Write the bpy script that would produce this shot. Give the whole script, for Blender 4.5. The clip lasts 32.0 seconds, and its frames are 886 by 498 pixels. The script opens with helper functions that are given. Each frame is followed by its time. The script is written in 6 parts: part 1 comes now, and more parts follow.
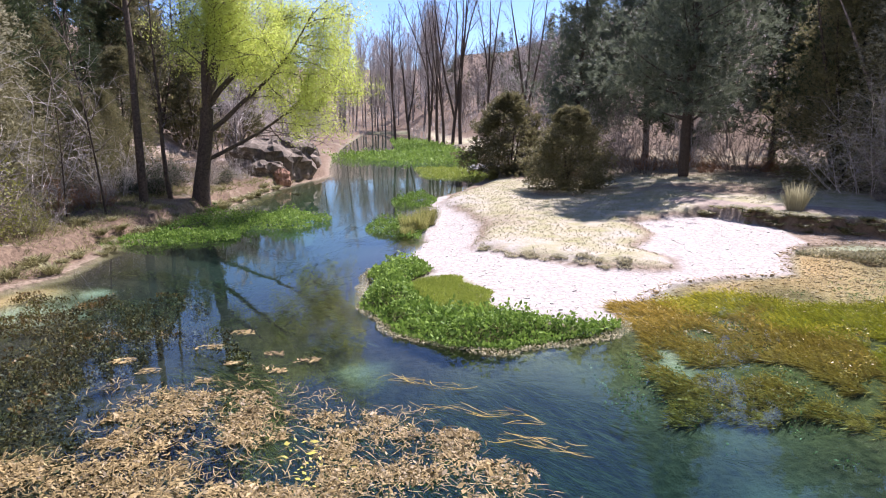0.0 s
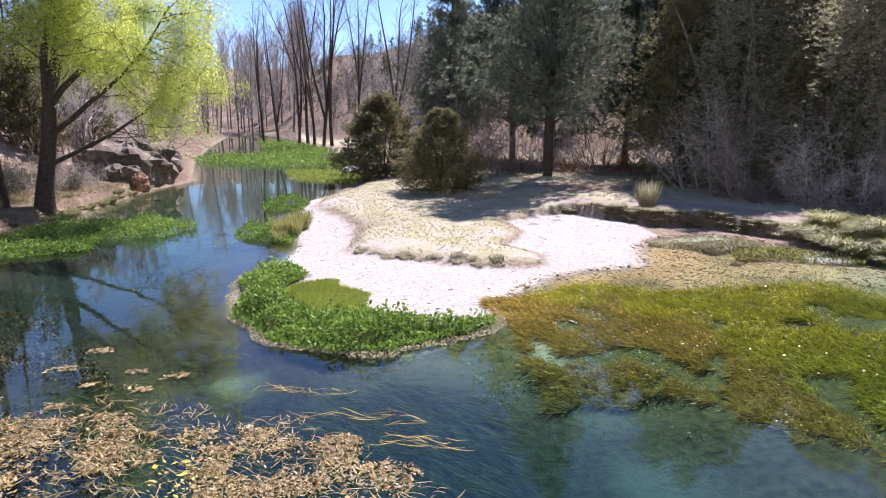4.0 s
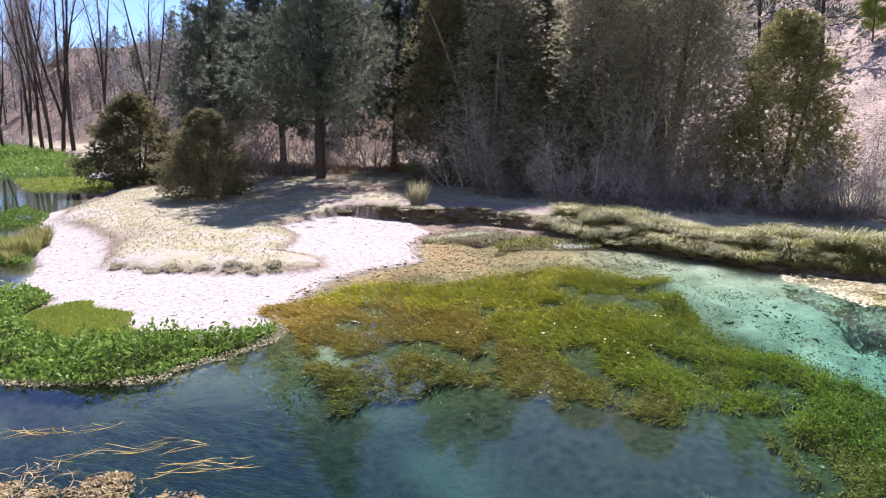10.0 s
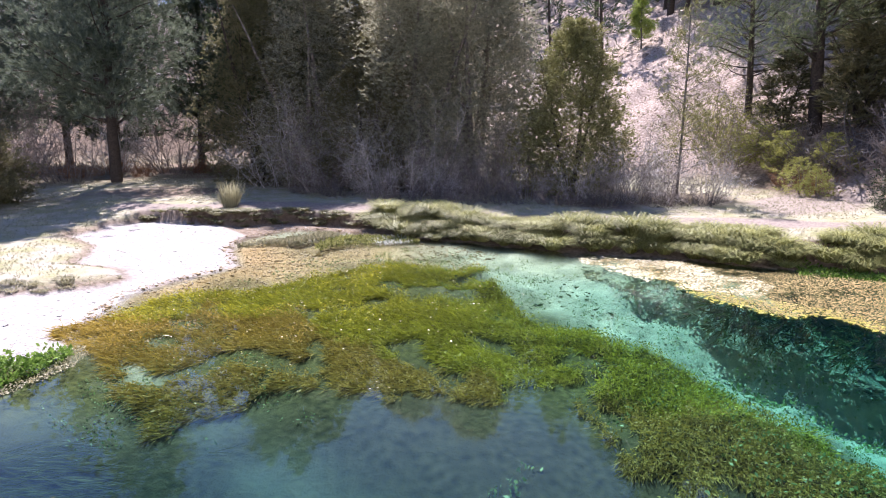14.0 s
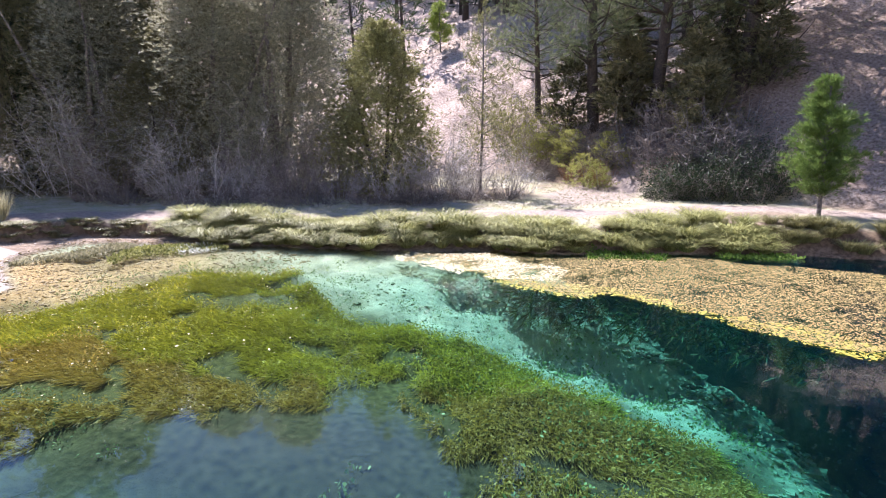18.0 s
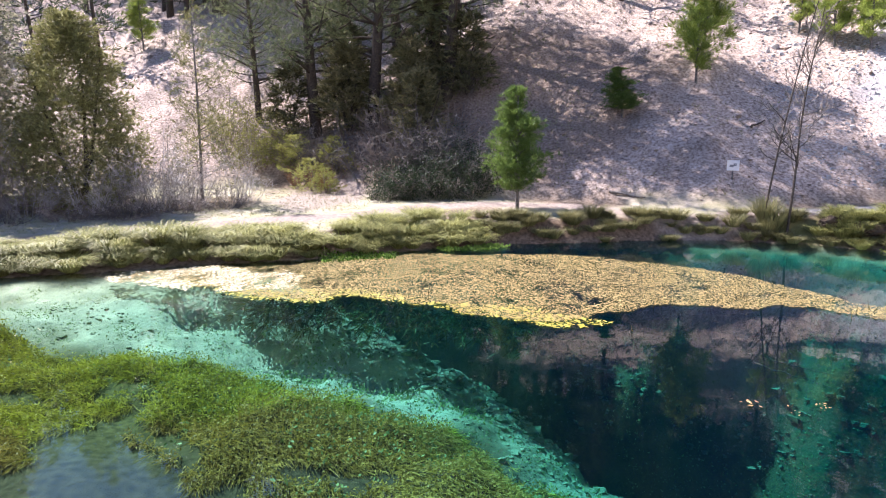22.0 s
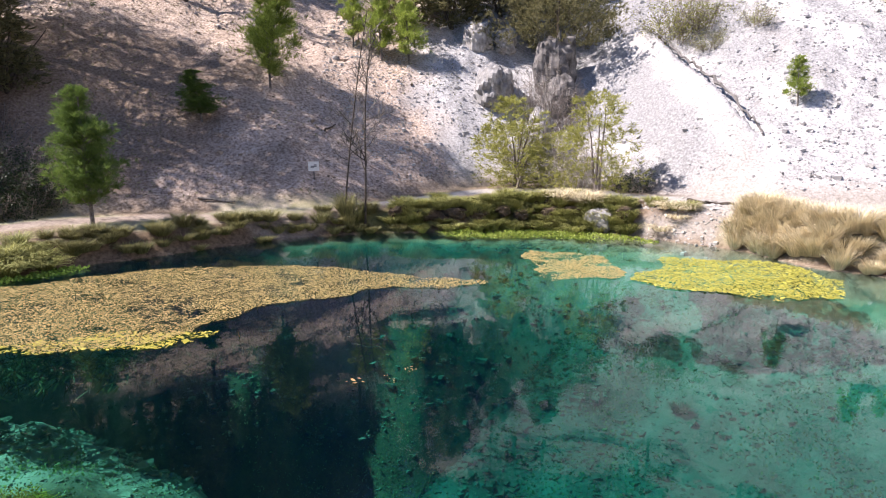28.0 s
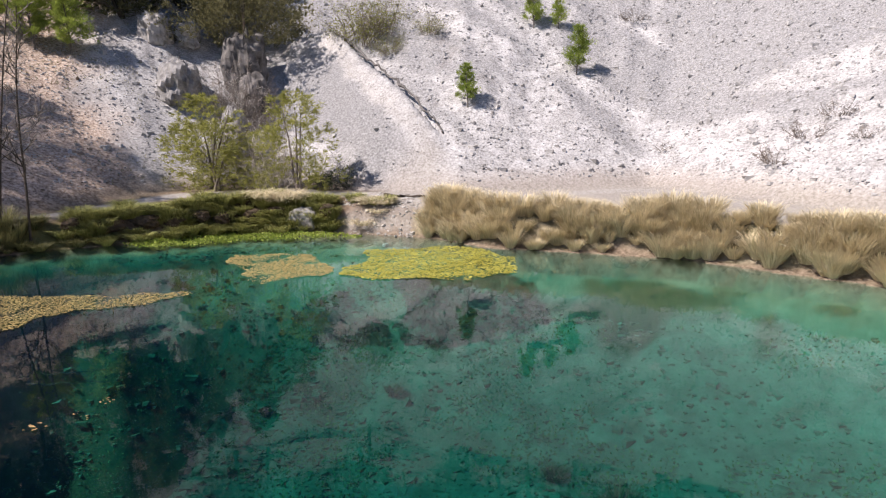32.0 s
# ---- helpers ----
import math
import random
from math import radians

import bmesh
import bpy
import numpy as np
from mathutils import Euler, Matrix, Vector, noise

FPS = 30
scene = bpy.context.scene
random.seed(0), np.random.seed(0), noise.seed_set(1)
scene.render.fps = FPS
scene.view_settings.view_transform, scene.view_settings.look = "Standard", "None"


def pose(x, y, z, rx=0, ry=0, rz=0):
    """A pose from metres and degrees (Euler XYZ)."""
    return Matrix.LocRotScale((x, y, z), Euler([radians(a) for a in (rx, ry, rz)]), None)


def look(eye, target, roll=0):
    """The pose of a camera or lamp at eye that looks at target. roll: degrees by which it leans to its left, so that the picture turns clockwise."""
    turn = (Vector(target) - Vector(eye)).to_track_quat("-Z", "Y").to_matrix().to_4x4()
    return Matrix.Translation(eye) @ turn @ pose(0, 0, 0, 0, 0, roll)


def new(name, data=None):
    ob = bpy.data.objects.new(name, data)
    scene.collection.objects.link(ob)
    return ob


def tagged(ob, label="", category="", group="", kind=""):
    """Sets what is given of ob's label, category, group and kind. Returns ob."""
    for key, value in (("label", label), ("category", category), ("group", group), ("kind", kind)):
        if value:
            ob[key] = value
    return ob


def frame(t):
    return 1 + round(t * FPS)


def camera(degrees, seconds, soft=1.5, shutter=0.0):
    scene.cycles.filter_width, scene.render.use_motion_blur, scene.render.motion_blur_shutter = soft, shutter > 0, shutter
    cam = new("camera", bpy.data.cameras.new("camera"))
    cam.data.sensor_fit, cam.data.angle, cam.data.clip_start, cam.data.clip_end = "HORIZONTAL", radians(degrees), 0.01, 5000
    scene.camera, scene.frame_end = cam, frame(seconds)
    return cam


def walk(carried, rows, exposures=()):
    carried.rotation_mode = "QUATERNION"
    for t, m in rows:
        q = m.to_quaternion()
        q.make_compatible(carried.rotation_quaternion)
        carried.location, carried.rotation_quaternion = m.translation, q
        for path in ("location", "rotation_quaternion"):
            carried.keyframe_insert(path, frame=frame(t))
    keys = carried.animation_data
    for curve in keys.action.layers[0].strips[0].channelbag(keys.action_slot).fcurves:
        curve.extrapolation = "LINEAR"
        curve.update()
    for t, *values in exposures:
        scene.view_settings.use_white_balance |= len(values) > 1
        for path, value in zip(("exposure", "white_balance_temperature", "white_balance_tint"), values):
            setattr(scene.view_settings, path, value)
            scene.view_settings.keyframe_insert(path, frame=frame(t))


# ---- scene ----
EYE = (0.0, 0.0, 3.5)
# seconds, yaw, pitch, roll of the hovering, turning camera
PATH = (
    (0.0, 1.16, -11.34, -0.52),
    (0.5, -0.71, -11.37, -0.50),
    (1.0, -2.55, -11.38, -0.47),
    (1.5, -4.37, -11.38, -0.41),
    (2.0, -5.78, -11.36, -0.34),
    (2.5, -6.89, -11.35, -0.29),
    (3.0, -7.96, -11.32, -0.27),
    (3.5, -9.02, -11.28, -0.27),
    (5.5, -13.72, -11.21, -0.27),
    (6.0, -15.16, -11.15, -0.26),
    (6.5, -16.82, -11.13, -0.24),
    (7.0, -18.72, -11.12, -0.23),
    (7.5, -20.70, -11.12, -0.18),
    (8.0, -22.60, -11.11, -0.10),
    (8.5, -24.50, -11.07, -0.02),
    (9.0, -26.35, -11.07, 0.02),
    (9.5, -28.17, -11.09, 0.01),
    (10.0, -30.07, -11.11, 0.00),
    (10.5, -32.25, -11.12, -0.00),
    (11.0, -34.43, -11.14, -0.01),
    (11.5, -36.51, -11.16, 0.01),
    (12.0, -38.52, -11.19, 0.02),
    (12.5, -40.44, -11.24, 0.01),
    (13.0, -42.36, -11.27, -0.01),
    (13.5, -44.28, -11.29, -0.05),
    (14.0, -46.20, -11.31, -0.10),
    (14.5, -48.14, -11.34, -0.15),
    (16.5, -56.05, -11.37, -0.19),
    (17.0, -58.25, -11.38, -0.19),
    (17.5, -60.59, -11.37, -0.16),
    (18.0, -62.89, -11.34, -0.12),
    (18.5, -65.20, -11.31, -0.08),
    (19.0, -67.54, -11.26, -0.08),
    (19.5, -70.66, -11.22, -0.08),
    (20.0, -74.17, -11.17, -0.06),
    (20.5, -77.67, -11.11, -0.02),
    (21.0, -80.77, -11.05, 0.01),
    (21.5, -83.82, -11.00, -0.00),
    (22.0, -86.81, -10.96, -0.05),
    (22.5, -89.78, -10.91, -0.09),
    (23.0, -92.73, -10.87, -0.13),
    (23.5, -95.69, -10.81, -0.16),
    (24.0, -98.63, -10.76, -0.21),
    (24.5, -101.57, -10.71, -0.28),
    (25.0, -104.52, -10.67, -0.32),
    (25.5, -107.42, -10.66, -0.32),
    (27.5, -119.34, -10.69, -0.31),
    (28.0, -122.26, -10.72, -0.33),
    (28.5, -125.28, -10.74, -0.36),
    (29.0, -128.31, -10.77, -0.38),
    (29.5, -131.28, -10.80, -0.39),
    (30.0, -134.21, -10.81, -0.41),
    (30.5, -137.24, -10.83, -0.44),
    (31.0, -140.70, -10.87, -0.48),
    (31.5, -144.53, -10.92, -0.50),
    (32.0, -148.39, -10.96, -0.46),
)

cam = camera(69.19, 32.0, 1.1)
walk(cam, [(t, pose(*EYE, 90 + pitch, 0, yaw) @ pose(0, 0, 0, 0, 0, roll)) for t, yaw, pitch, roll in PATH],
     exposures=[(0.0, 1.28, 6050, 29), (10.0, 1.24, 5950, 30), (17.0, 1.7, 5850, 28), (24.0, 1.72, 6100, 26), (28.0, 1.2, 6400, 23), (32.0, 0.55, 6550, 21)])

# ---- sky and sun ----
SUN_AZ, SUN_EL = 34.0, 51.0
world = bpy.data.worlds.new("sky")
scene.world = world
world.use_nodes = True
wn = world.node_tree
sky = wn.nodes.new("ShaderNodeTexSky")
sky.sky_type = "NISHITA"
sky.sun_disc = False
sky.sun_elevation = radians(SUN_EL)
sky.sun_rotation = radians(SUN_AZ)
sky.altitude, sky.air_density, sky.dust_density, sky.ozone_density = 1100, 1.2, 0.15, 8.0
wn.links.new(sky.outputs[0], wn.nodes["Background"].inputs[0])
wn.nodes["Background"].inputs[1].default_value = 0.075
sun = new("sun", bpy.data.lights.new("sun", "SUN"))
sun.data.energy = 5.0
sun.data.angle = radians(0.55)
sun.data.color = (1.0, 0.95, 0.87)
SUN_DIR = Vector((math.sin(radians(SUN_AZ)) * math.cos(radians(SUN_EL)), math.cos(radians(SUN_AZ)) * math.cos(radians(SUN_EL)), math.sin(radians(SUN_EL))))
sun.matrix_world = look(SUN_DIR * 60, (0, 0, 0))

# ---- numeric helpers ----
rng = np.random.default_rng(7)


def hash2(ix, iy, seed):
    h = (ix.astype(np.int64) * 374761393 + iy.astype(np.int64) * 668265263 + seed * 982451653) & 0x7FFFFFFF
    h = ((h ^ (h >> 13)) * 1274126177) & 0x7FFFFFFF
    return ((h ^ (h >> 16)) & 0xFFFF) / 65535.0


def vnoise(x, y, scale, seed=0):
    x, y = np.asarray(x, float) / scale, np.asarray(y, float) / scale
    ix, iy = np.floor(x), np.floor(y)
    fx, fy = x - ix, y - iy
    fx, fy = fx * fx * (3 - 2 * fx), fy * fy * (3 - 2 * fy)
    a, b = hash2(ix, iy, seed), hash2(ix + 1, iy, seed)
    c, d = hash2(ix, iy + 1, seed), hash2(ix + 1, iy + 1, seed)
    return (a * (1 - fx) + b * fx) * (1 - fy) + (c * (1 - fx) + d * fx) * fy - 0.5


def fbm(x, y, scale, octaves=4, seed=0):
    return sum(vnoise(x, y, scale / 2 ** k, seed + 17 * k) / 2 ** k for k in range(octaves))


def step(v, a, b):
    t = np.clip((v - a) / (b - a), 0, 1)
    return t * t * (3 - 2 * t)


def seg_distance(x, y, pts, closed=True):
    best = np.full(np.shape(x), 1e9)
    pts = list(pts)
    for (ax, ay), (bx, by) in zip(pts, pts[1:] + (pts[:1] if closed else [])) if closed else zip(pts, pts[1:]):
        dx, dy = bx - ax, by - ay
        t = np.clip(((x - ax) * dx + (y - ay) * dy) / (dx * dx + dy * dy + 1e-9), 0, 1)
        best = np.minimum(best, np.hypot(x - ax - t * dx, y - ay - t * dy))
    return best


def inside(x, y, pts):
    r = np.zeros(np.shape(x), bool)
    pts = list(pts)
    for (ax, ay), (bx, by) in zip(pts, pts[1:] + pts[:1]):
        cross = ((ay > y) != (by > y)) & (x < (bx - ax) * (y - ay) / (by - ay + 1e-12) + ax)
        r ^= cross
    return r


def signed(x, y, pts):
    """Distance to the outline, positive outside."""
    d = seg_distance(x, y, pts)
    return np.where(inside(x, y, pts), -d, d)


# ---- the plan ----
WATER = [(-12, -5), (-11, 4), (-9.8, 13), (-9.2, 14.3), (-9.5, 16.6), (-9.9, 18.5), (-9.6, 22.4), (-9.5, 27.5), (-9.4, 33.8),
         (-8.1, 41.5), (-11.2, 58), (-15, 86), (-19, 122), (-26, 190), (-14, 190), (-8, 140), (-1, 84), (1.6, 53), (2.3, 40.8),
         (0.4, 32.3), (-1.1, 29.1), (-1.3, 22.7), (-0.9, 18.4), (-1.3, 15.9), (-2.0, 14.3), (-1.9, 12.4), (-1.2, 10.9), (-0.1, 9.9),
         (1.0, 9.6), (1.8, 10.1), (2.7, 10.6), (3.2, 11.6)]
POOL_EAST = [(4.7, 13.5), (6.3, 14.0), (7.6, 14.3), (8.6, 16.4), (9.6, 17.6), (11.2, 18.0), (12.2, 17.3), (12.6, 15.6), (12.9, 14.2),
             (13.6, 12.6), (14.0, 11.0), (14.5, 9.2), (15.5, 7.4), (16.4, 4.4), (17.5, 2.4), (18.7, -0.2), (19.0, -2.2), (19.6, -4.8), (19.8, -7.5),
             (19.2, -9.8), (18.3, -11.2), (17.3, -12.7), (16.7, -14.2), (13.8, -15.9), (11.9, -16.4), (10.3, -16.6), (8.6, -16.0),
             (6.2, -16.5), (3.4, -17.1), (0.7, -16.6), (-3, -16), (-8, -13), (-11, -9)]
SHORE = WATER + POOL_EAST
LOW_W = [(-12.5, -5), (-11.5, 4), (-10.8, 13), (-10.6, 15), (-10.5, 17), (-10.6, 18.6), (-10.2, 22.5), (-10, 27.5), (-9.8, 34),
         (-8.4, 42), (-11.5, 58), (-15.4, 86), (-19.5, 122), (-27, 190), (-13, 190), (-7, 140), (0, 84), (2.6, 53), (3.2, 41),
         (1.2, 33), (-0.2, 30), (-0.6, 26), (0.3, 23.4), (0.8, 20.2), (0.4, 17.2), (0.9, 15.9), (2.1, 15.2), (3.2, 14.5), (4.0, 14.2),
         (5.0, 14.4), (5.3, 15.3), (4.8, 16.6), (5.9, 18.6), (5.9, 20.4), (7.2, 21.6), (8.6, 22.3)]
LOW_E = [(9.4, 20.9), (10.2, 19.4), (11.4, 19.3), (12.3, 18.6), (12.9, 17.4), (13.5, 16.0), (13.9, 14.4), (14.3, 12.6), (14.8, 11.0),
         (15.3, 9.5), (16.2, 7.6), (17.0, 4.8), (18.1, 2.7), (19.2, 0.1), (19.5, -2.2), (20.1, -4.8), (20.3, -7.6), (19.8, -9.9), (18.8, -11.6),
         (17.8, -13.1), (17.1, -14.7), (14.1, -16.5), (12, -17.0), (10.4, -17.2), (8.6, -16.7), (6.2, -17.2), (3.4, -17.8), (0.7, -17.3),
         (-3, -16.8), (-9, -14), (-12, -9.6)]
LOW = LOW_W + LOW_E
VALLEY = [(-16, -22), (-18, 0), (-20, 15), (-22, 28), (-20.5, 36), (-18.5, 45), (-18, 60), (-24, 90), (-36, 150), (-55, 260), (-60, 420),
          (-45, 420), (-32, 260), (-12, 190), (-3, 140), (3, 110), (8, 85), (10, 66), (14, 56), (20, 50), (26, 43), (29.5, 36), (30, 26), (28, 16), (29.5, 10), (26.5, 5.6),
          (24.2, 2.4), (24.2, -2), (23.0, -5.2), (21.6, -8), (22.2, -11.5), (22.6, -15), (21.5, -19), (16, -19.6), (12, -20.3), (9.6, -22.6),
          (6.4, -25.6), (3.0, -23.8), (0, -21.6), (-6, -20)]
TRAIL = [(8.6, 24), (9.8, 21.6), (12.6, 20.0), (14.6, 16.4), (15.7, 12.6), (17.0, 9.8), (19.0, 7.6), (20.6, 4.2), (22.0, 2.2), (22.6, -0.6), (22.4, -2.8),
         (21.2, -4.8), (20.5, -6.6), (20.7, -9.2), (21.0, -12), (20.7, -15.4), (18.9, -18.0), (15.0, -18.5), (11.3, -18.8), (9.0, -21.4),
         (6.6, -24.2), (4.8, -24.0), (2.7, -22.2), (0.3, -20.4), (-2.5, -18.9), (-8, -17)]
LEFT_TRAIL = [(-24, 24), (-21.4, 29.8), (-19.5, 33.5), (-18, 40), (-15.5, 49), (-14, 58)]
DEEP = [(16.2, 4.6), (14.8, 3.4), (13.6, 1.1), (12.0, -0.6), (10.6, -2.2), (10.0, -4.0), (10.2, -6.0), (11.0, -8.5), (11.8, -10.5), (12.6, -13.0), (15.6, -12.4), (18.0, -9.4), (19.0, -5.5), (18.4, -2), (17.4, 1), (16.6, 4)]
GREEN = [(3.2, 11.8), (5.2, 12.9), (8.5, 12.3), (11.0, 12.2), (12.0, 10.4), (10.8, 8.1), (10.8, 5.4), (10.5, 3.0), (9.6, 0.4), (8.0, -1.6), (5.0, -2.4), (2.4, 3), (2.8, 6)]
LEDGE = [(23.8, -27.4), (20.3, -25.6), (17.5, -24.0), (15.2, -22.8), (13.8, -22.4), (12.2, -21.1)]
CRESS_TIP = [(-2.0, 14.9), (-2.0, 14.2), (-1.75, 12.0), (-1.0, 10.3), (-0.1, 9.6), (0.6, 9.4), (1.3, 9.6), (2.1, 9.9), (2.8, 10.4), (2.9, 10.8), (2.15, 10.6), (1.5, 10.7), (0.9, 10.9), (0.4, 11.3),
             (-0.2, 11.3), (-0.7, 12.2), (-0.85, 13.3), (-0.5, 14.2), (-0.9, 15.4), (-1.6, 15.5)]
CHUTE = [(27.4, -25.4), (24.2, -23.3), (20.5, -21.4), (17.0, -19.9), (14.0, -18.2), (12.2, -18.6)] + LEDGE[::-1]


def azimuth(x, y):
    """Clockwise from +y, -90 to 270."""
    a = np.degrees(np.arctan2(x, y))
    return np.where(a < -90, a + 360, a)


def height(x, y):
    x, y = np.asarray(x, float), np.asarray(y, float)
    wob = 0.22 * fbm(x, y, 1.6, 3, 5)
    sw, sl, sv = signed(x, y, SHORE) + wob * 0.8, signed(x, y, LOW) + wob, signed(x, y, VALLEY)
    az = azimuth(x, y)
    meadow = (1 - step(x, 6.5, 9.5)) * step(y, 12, 14) * (x > -4)
    terrace = 0.40 + 0.16 * step(-y, -8, 4) + 0.25 * step(-y, 9, 16)
    terrace = terrace * (1 - 0.6 * meadow)
    face = step(x, 13, 14) * (1 - step(y, 13.5, 15)) + step(-y, 14.5, 15.5) * (1 - step(x, 13, 14))
    land = 0.02 + 0.13 * step(sw, 0, 2.2) + terrace * step(sl, -0.05 - 0.15 * meadow - 0.4 * face, 0.2 + 0.5 * meadow + 0.15 * face) + np.clip(sl, 0, 14) * np.where(x < -5, 0.05, 0.012)
    land = land + 0.06 * fbm(x, y, 3.0, 4, 11) * step(sw, 0, 1)
    din = np.clip(-sw, 0, 50)
    deep = step(-signed(x, y, DEEP) + 1.2 * fbm(x, y, 2.4, 4, 33), -1.0, 3.4)
    depth = 0.04 + 0.55 * (1 - np.exp(-din / 3.2)) + 0.5 * step(din, 0.6, 5) + 5.6 * deep + 2.9 * np.exp(-(((x - 4.5) / 8.5) ** 2 + ((y + 6) / 8.0) ** 2))
    near_beach = np.exp(-(((x - 9.5) / 5.5) ** 2 + ((y - 14.5) / 5.0) ** 2))
    depth = depth * (1 - 0.72 * near_beach)
    depth = depth * (1 - 0.5 * step(y, 24, 40))
    depth = depth * (1 - 0.6 * step(0.8 - x - 0.45 * y + fbm(x, y, 2.0, 2, 54), -0.8, 1.6) * step(y, 0, 3) * (1 - step(y, 11, 14)))
    weedy = step(-signed(x, y, GREEN) + fbm(x, y, 2.0, 3, 34), -2.2, 2.0)
    depth = depth * (1 - 0.70 * weedy)
    bed = -depth + 0.16 * fbm(x, y, 2.2, 4, 31) * step(din, 0.2, 2.0)
    bed = bed + (0.30 * fbm(x, y, 0.9, 3, 35) + 0.35 * fbm(x, y, 2.0, 3, 36)) * step(din, 1.0, 3.0) * step(x - 0.4 * y, 4, 8)
    land = land + 0.16 * fbm(x, y, 0.8, 3, 37) * step(sl, 0.0, 0.3) * (1 - step(sl, 0.8, 1.6)) * step(-y, 9, 10)
    z = np.where(sw > 0, land, bed)
    slope = 0.38 + 0.22 * step(az, 46, 62) + 0.22 * step(az, 112, 128)
    vale = step(y, 70, 130) * step(x, -12, 6) * (1 - step(az, 24, 36))
    slope = slope + 0.07 * vale
    west = step(-x, 2, 9) * step(y, -12, -2)
    slope = slope * (1 - west) + 0.60 * west
    cap = (22 + 26 * vale + 68 * step(az, 34, 50) + 82 * step(az, 62, 76) - 44 * step(az, 124, 136)) * (1 - west) + 28 * west
    hill = cap * np.tanh(slope * np.clip(sv, 0, 400) / cap)
    hill = hill + 14 * step(y, 210, 420)
    rough = fbm(x, y, 9, 5, 51) * 1.1 + fbm(x, y, 1.4, 4, 61) * 0.35
    z = z + hill + rough * step(sv, 0, 9)
    far = np.hypot(x, y)
    gully = fbm(az * 0.42, far * 0.10, 1.6, 4, 91) * 0.3 + 0.12 * np.abs(fbm(az * 0.42, far * 0.05, 0.6, 2, 97))
    z = z + gully * step(sv, 0.4, 4) * step(az, 95, 118)
    lip = 1.1 * (1 - step(seg_distance(x, y, LEDGE, False), 0.05, 4.2)) * step(-signed(x, y, CHUTE), -0.02, 0.14) * step(x, 12.6, 16.5)
    z = z + lip * step(az, 100, 130) * step(sv, 0, 1.5)
    return z


# ---- mesh helpers ----
def raw_mesh(name, verts, faces, mat=None, smooth=False):
    """One mesh from an array of vertices and arrays of equal-sided faces."""
    me = bpy.data.meshes.new(name)
    verts = np.asarray(verts, np.float32).reshape(-1, 3)
    faces = [np.asarray(f, np.int32) for f in (faces if isinstance(faces, list) else [faces]) if len(f)]
    me.vertices.add(len(verts))
    me.vertices.foreach_set("co", verts.ravel())
    loops = np.concatenate([f.ravel() for f in faces])
    sizes = np.concatenate([np.full(len(f), f.shape[1], np.int32) for f in faces])
    me.loops.add(len(loops))
    me.loops.foreach_set("vertex_index", loops)
    me.polygons.add(len(sizes))
    me.polygons.foreach_set("loop_start", np.concatenate([[0], np.cumsum(sizes)[:-1]]).astype(np.int32))
    me.polygons.foreach_set("use_smooth", np.full(len(sizes), smooth))
    me.update(calc_edges=True)
    if mat:
        me.materials.append(mat)
    return me


def thing(name, label, category, group="", kind="", at=None):
    ob = new(name)
    if at is not None:
        ob.matrix_world = at
    return tagged(ob, label, category, group, kind)


def part(name, me, parent, label=""):
    ob = new(name, me)
    ob.parent = parent
    if label:
        ob["label"] = label
    return ob


def tubes(branches, sides=5):
    """Tapered tubes along polylines: branches is a list of (points, radii)."""
    vs, fs, n = [], [], 0
    ang = np.arange(sides) * 2 * math.pi / sides
    ca, sa = np.cos(ang), np.sin(ang)
    for pts, rad in branches:
        pts = np.asarray(pts, float)
        k = len(pts)
        d = np.gradient(pts, axis=0)
        d /= np.linalg.norm(d, axis=1)[:, None] + 1e-9
        ref = np.array([0.31, 0.95, 0.05]) if abs(d[0][2]) > 0.7 else np.array([0, 0, 1.0])
        u = np.cross(d, ref)
        u /= np.linalg.norm(u, axis=1)[:, None] + 1e-9
        v = np.cross(d, u)
        r = np.asarray(rad, float)[:, None, None]
        ring = pts[:, None, :] + r * (ca[None, :, None] * u[:, None, :] + sa[None, :, None] * v[:, None, :])
        vs.append(ring.reshape(-1, 3))
        i = np.arange((k - 1) * sides).reshape(k - 1, sides) + n
        j = np.roll(i, -1, axis=1)
        fs.append(np.stack([i, j, j + sides, i + sides], -1).reshape(-1, 4))
        n += k * sides
    return np.concatenate(vs), np.concatenate(fs)


def unit(v):
    return v / (np.linalg.norm(v, axis=-1, keepdims=True) + 1e-9)


def tufts(pos, direction, n, length, width, spread, r):
    """n thin pointed blades from each place, fanned round its direction."""
    N = len(pos)
    d = unit(direction[:, None, :] + spread * r.normal(size=(N, n, 3)))
    ln = length * r.uniform(0.6, 1.15, (N, n, 1))
    side = unit(np.cross(d, r.normal(size=(N, n, 3)))) * width * 0.5
    base = np.repeat(pos[:, None, :], n, 1) + d * ln * 0.05
    mid = base + d * ln * 0.45
    tip = base + d * ln
    v = np.stack([base, mid - side, tip, mid + side], 2).reshape(-1, 3)
    f = np.arange(N * n * 4).reshape(-1, 4)
    return v, f


def leaves(pos, size, r, droop=0.0):
    N = len(pos)
    a = unit(r.normal(size=(N, 3)) + np.array([0, 0, -droop]))
    b = unit(np.cross(a, r.normal(size=(N, 3))))
    s = size * r.uniform(0.6, 1.3, (N, 1))
    v = np.stack([pos, pos + a * s * 0.5 - b * s * 0.28, pos + a * s, pos + a * s * 0.5 + b * s * 0.28], 1).reshape(-1, 3)
    return v, np.arange(N * 4).reshape(-1, 4)


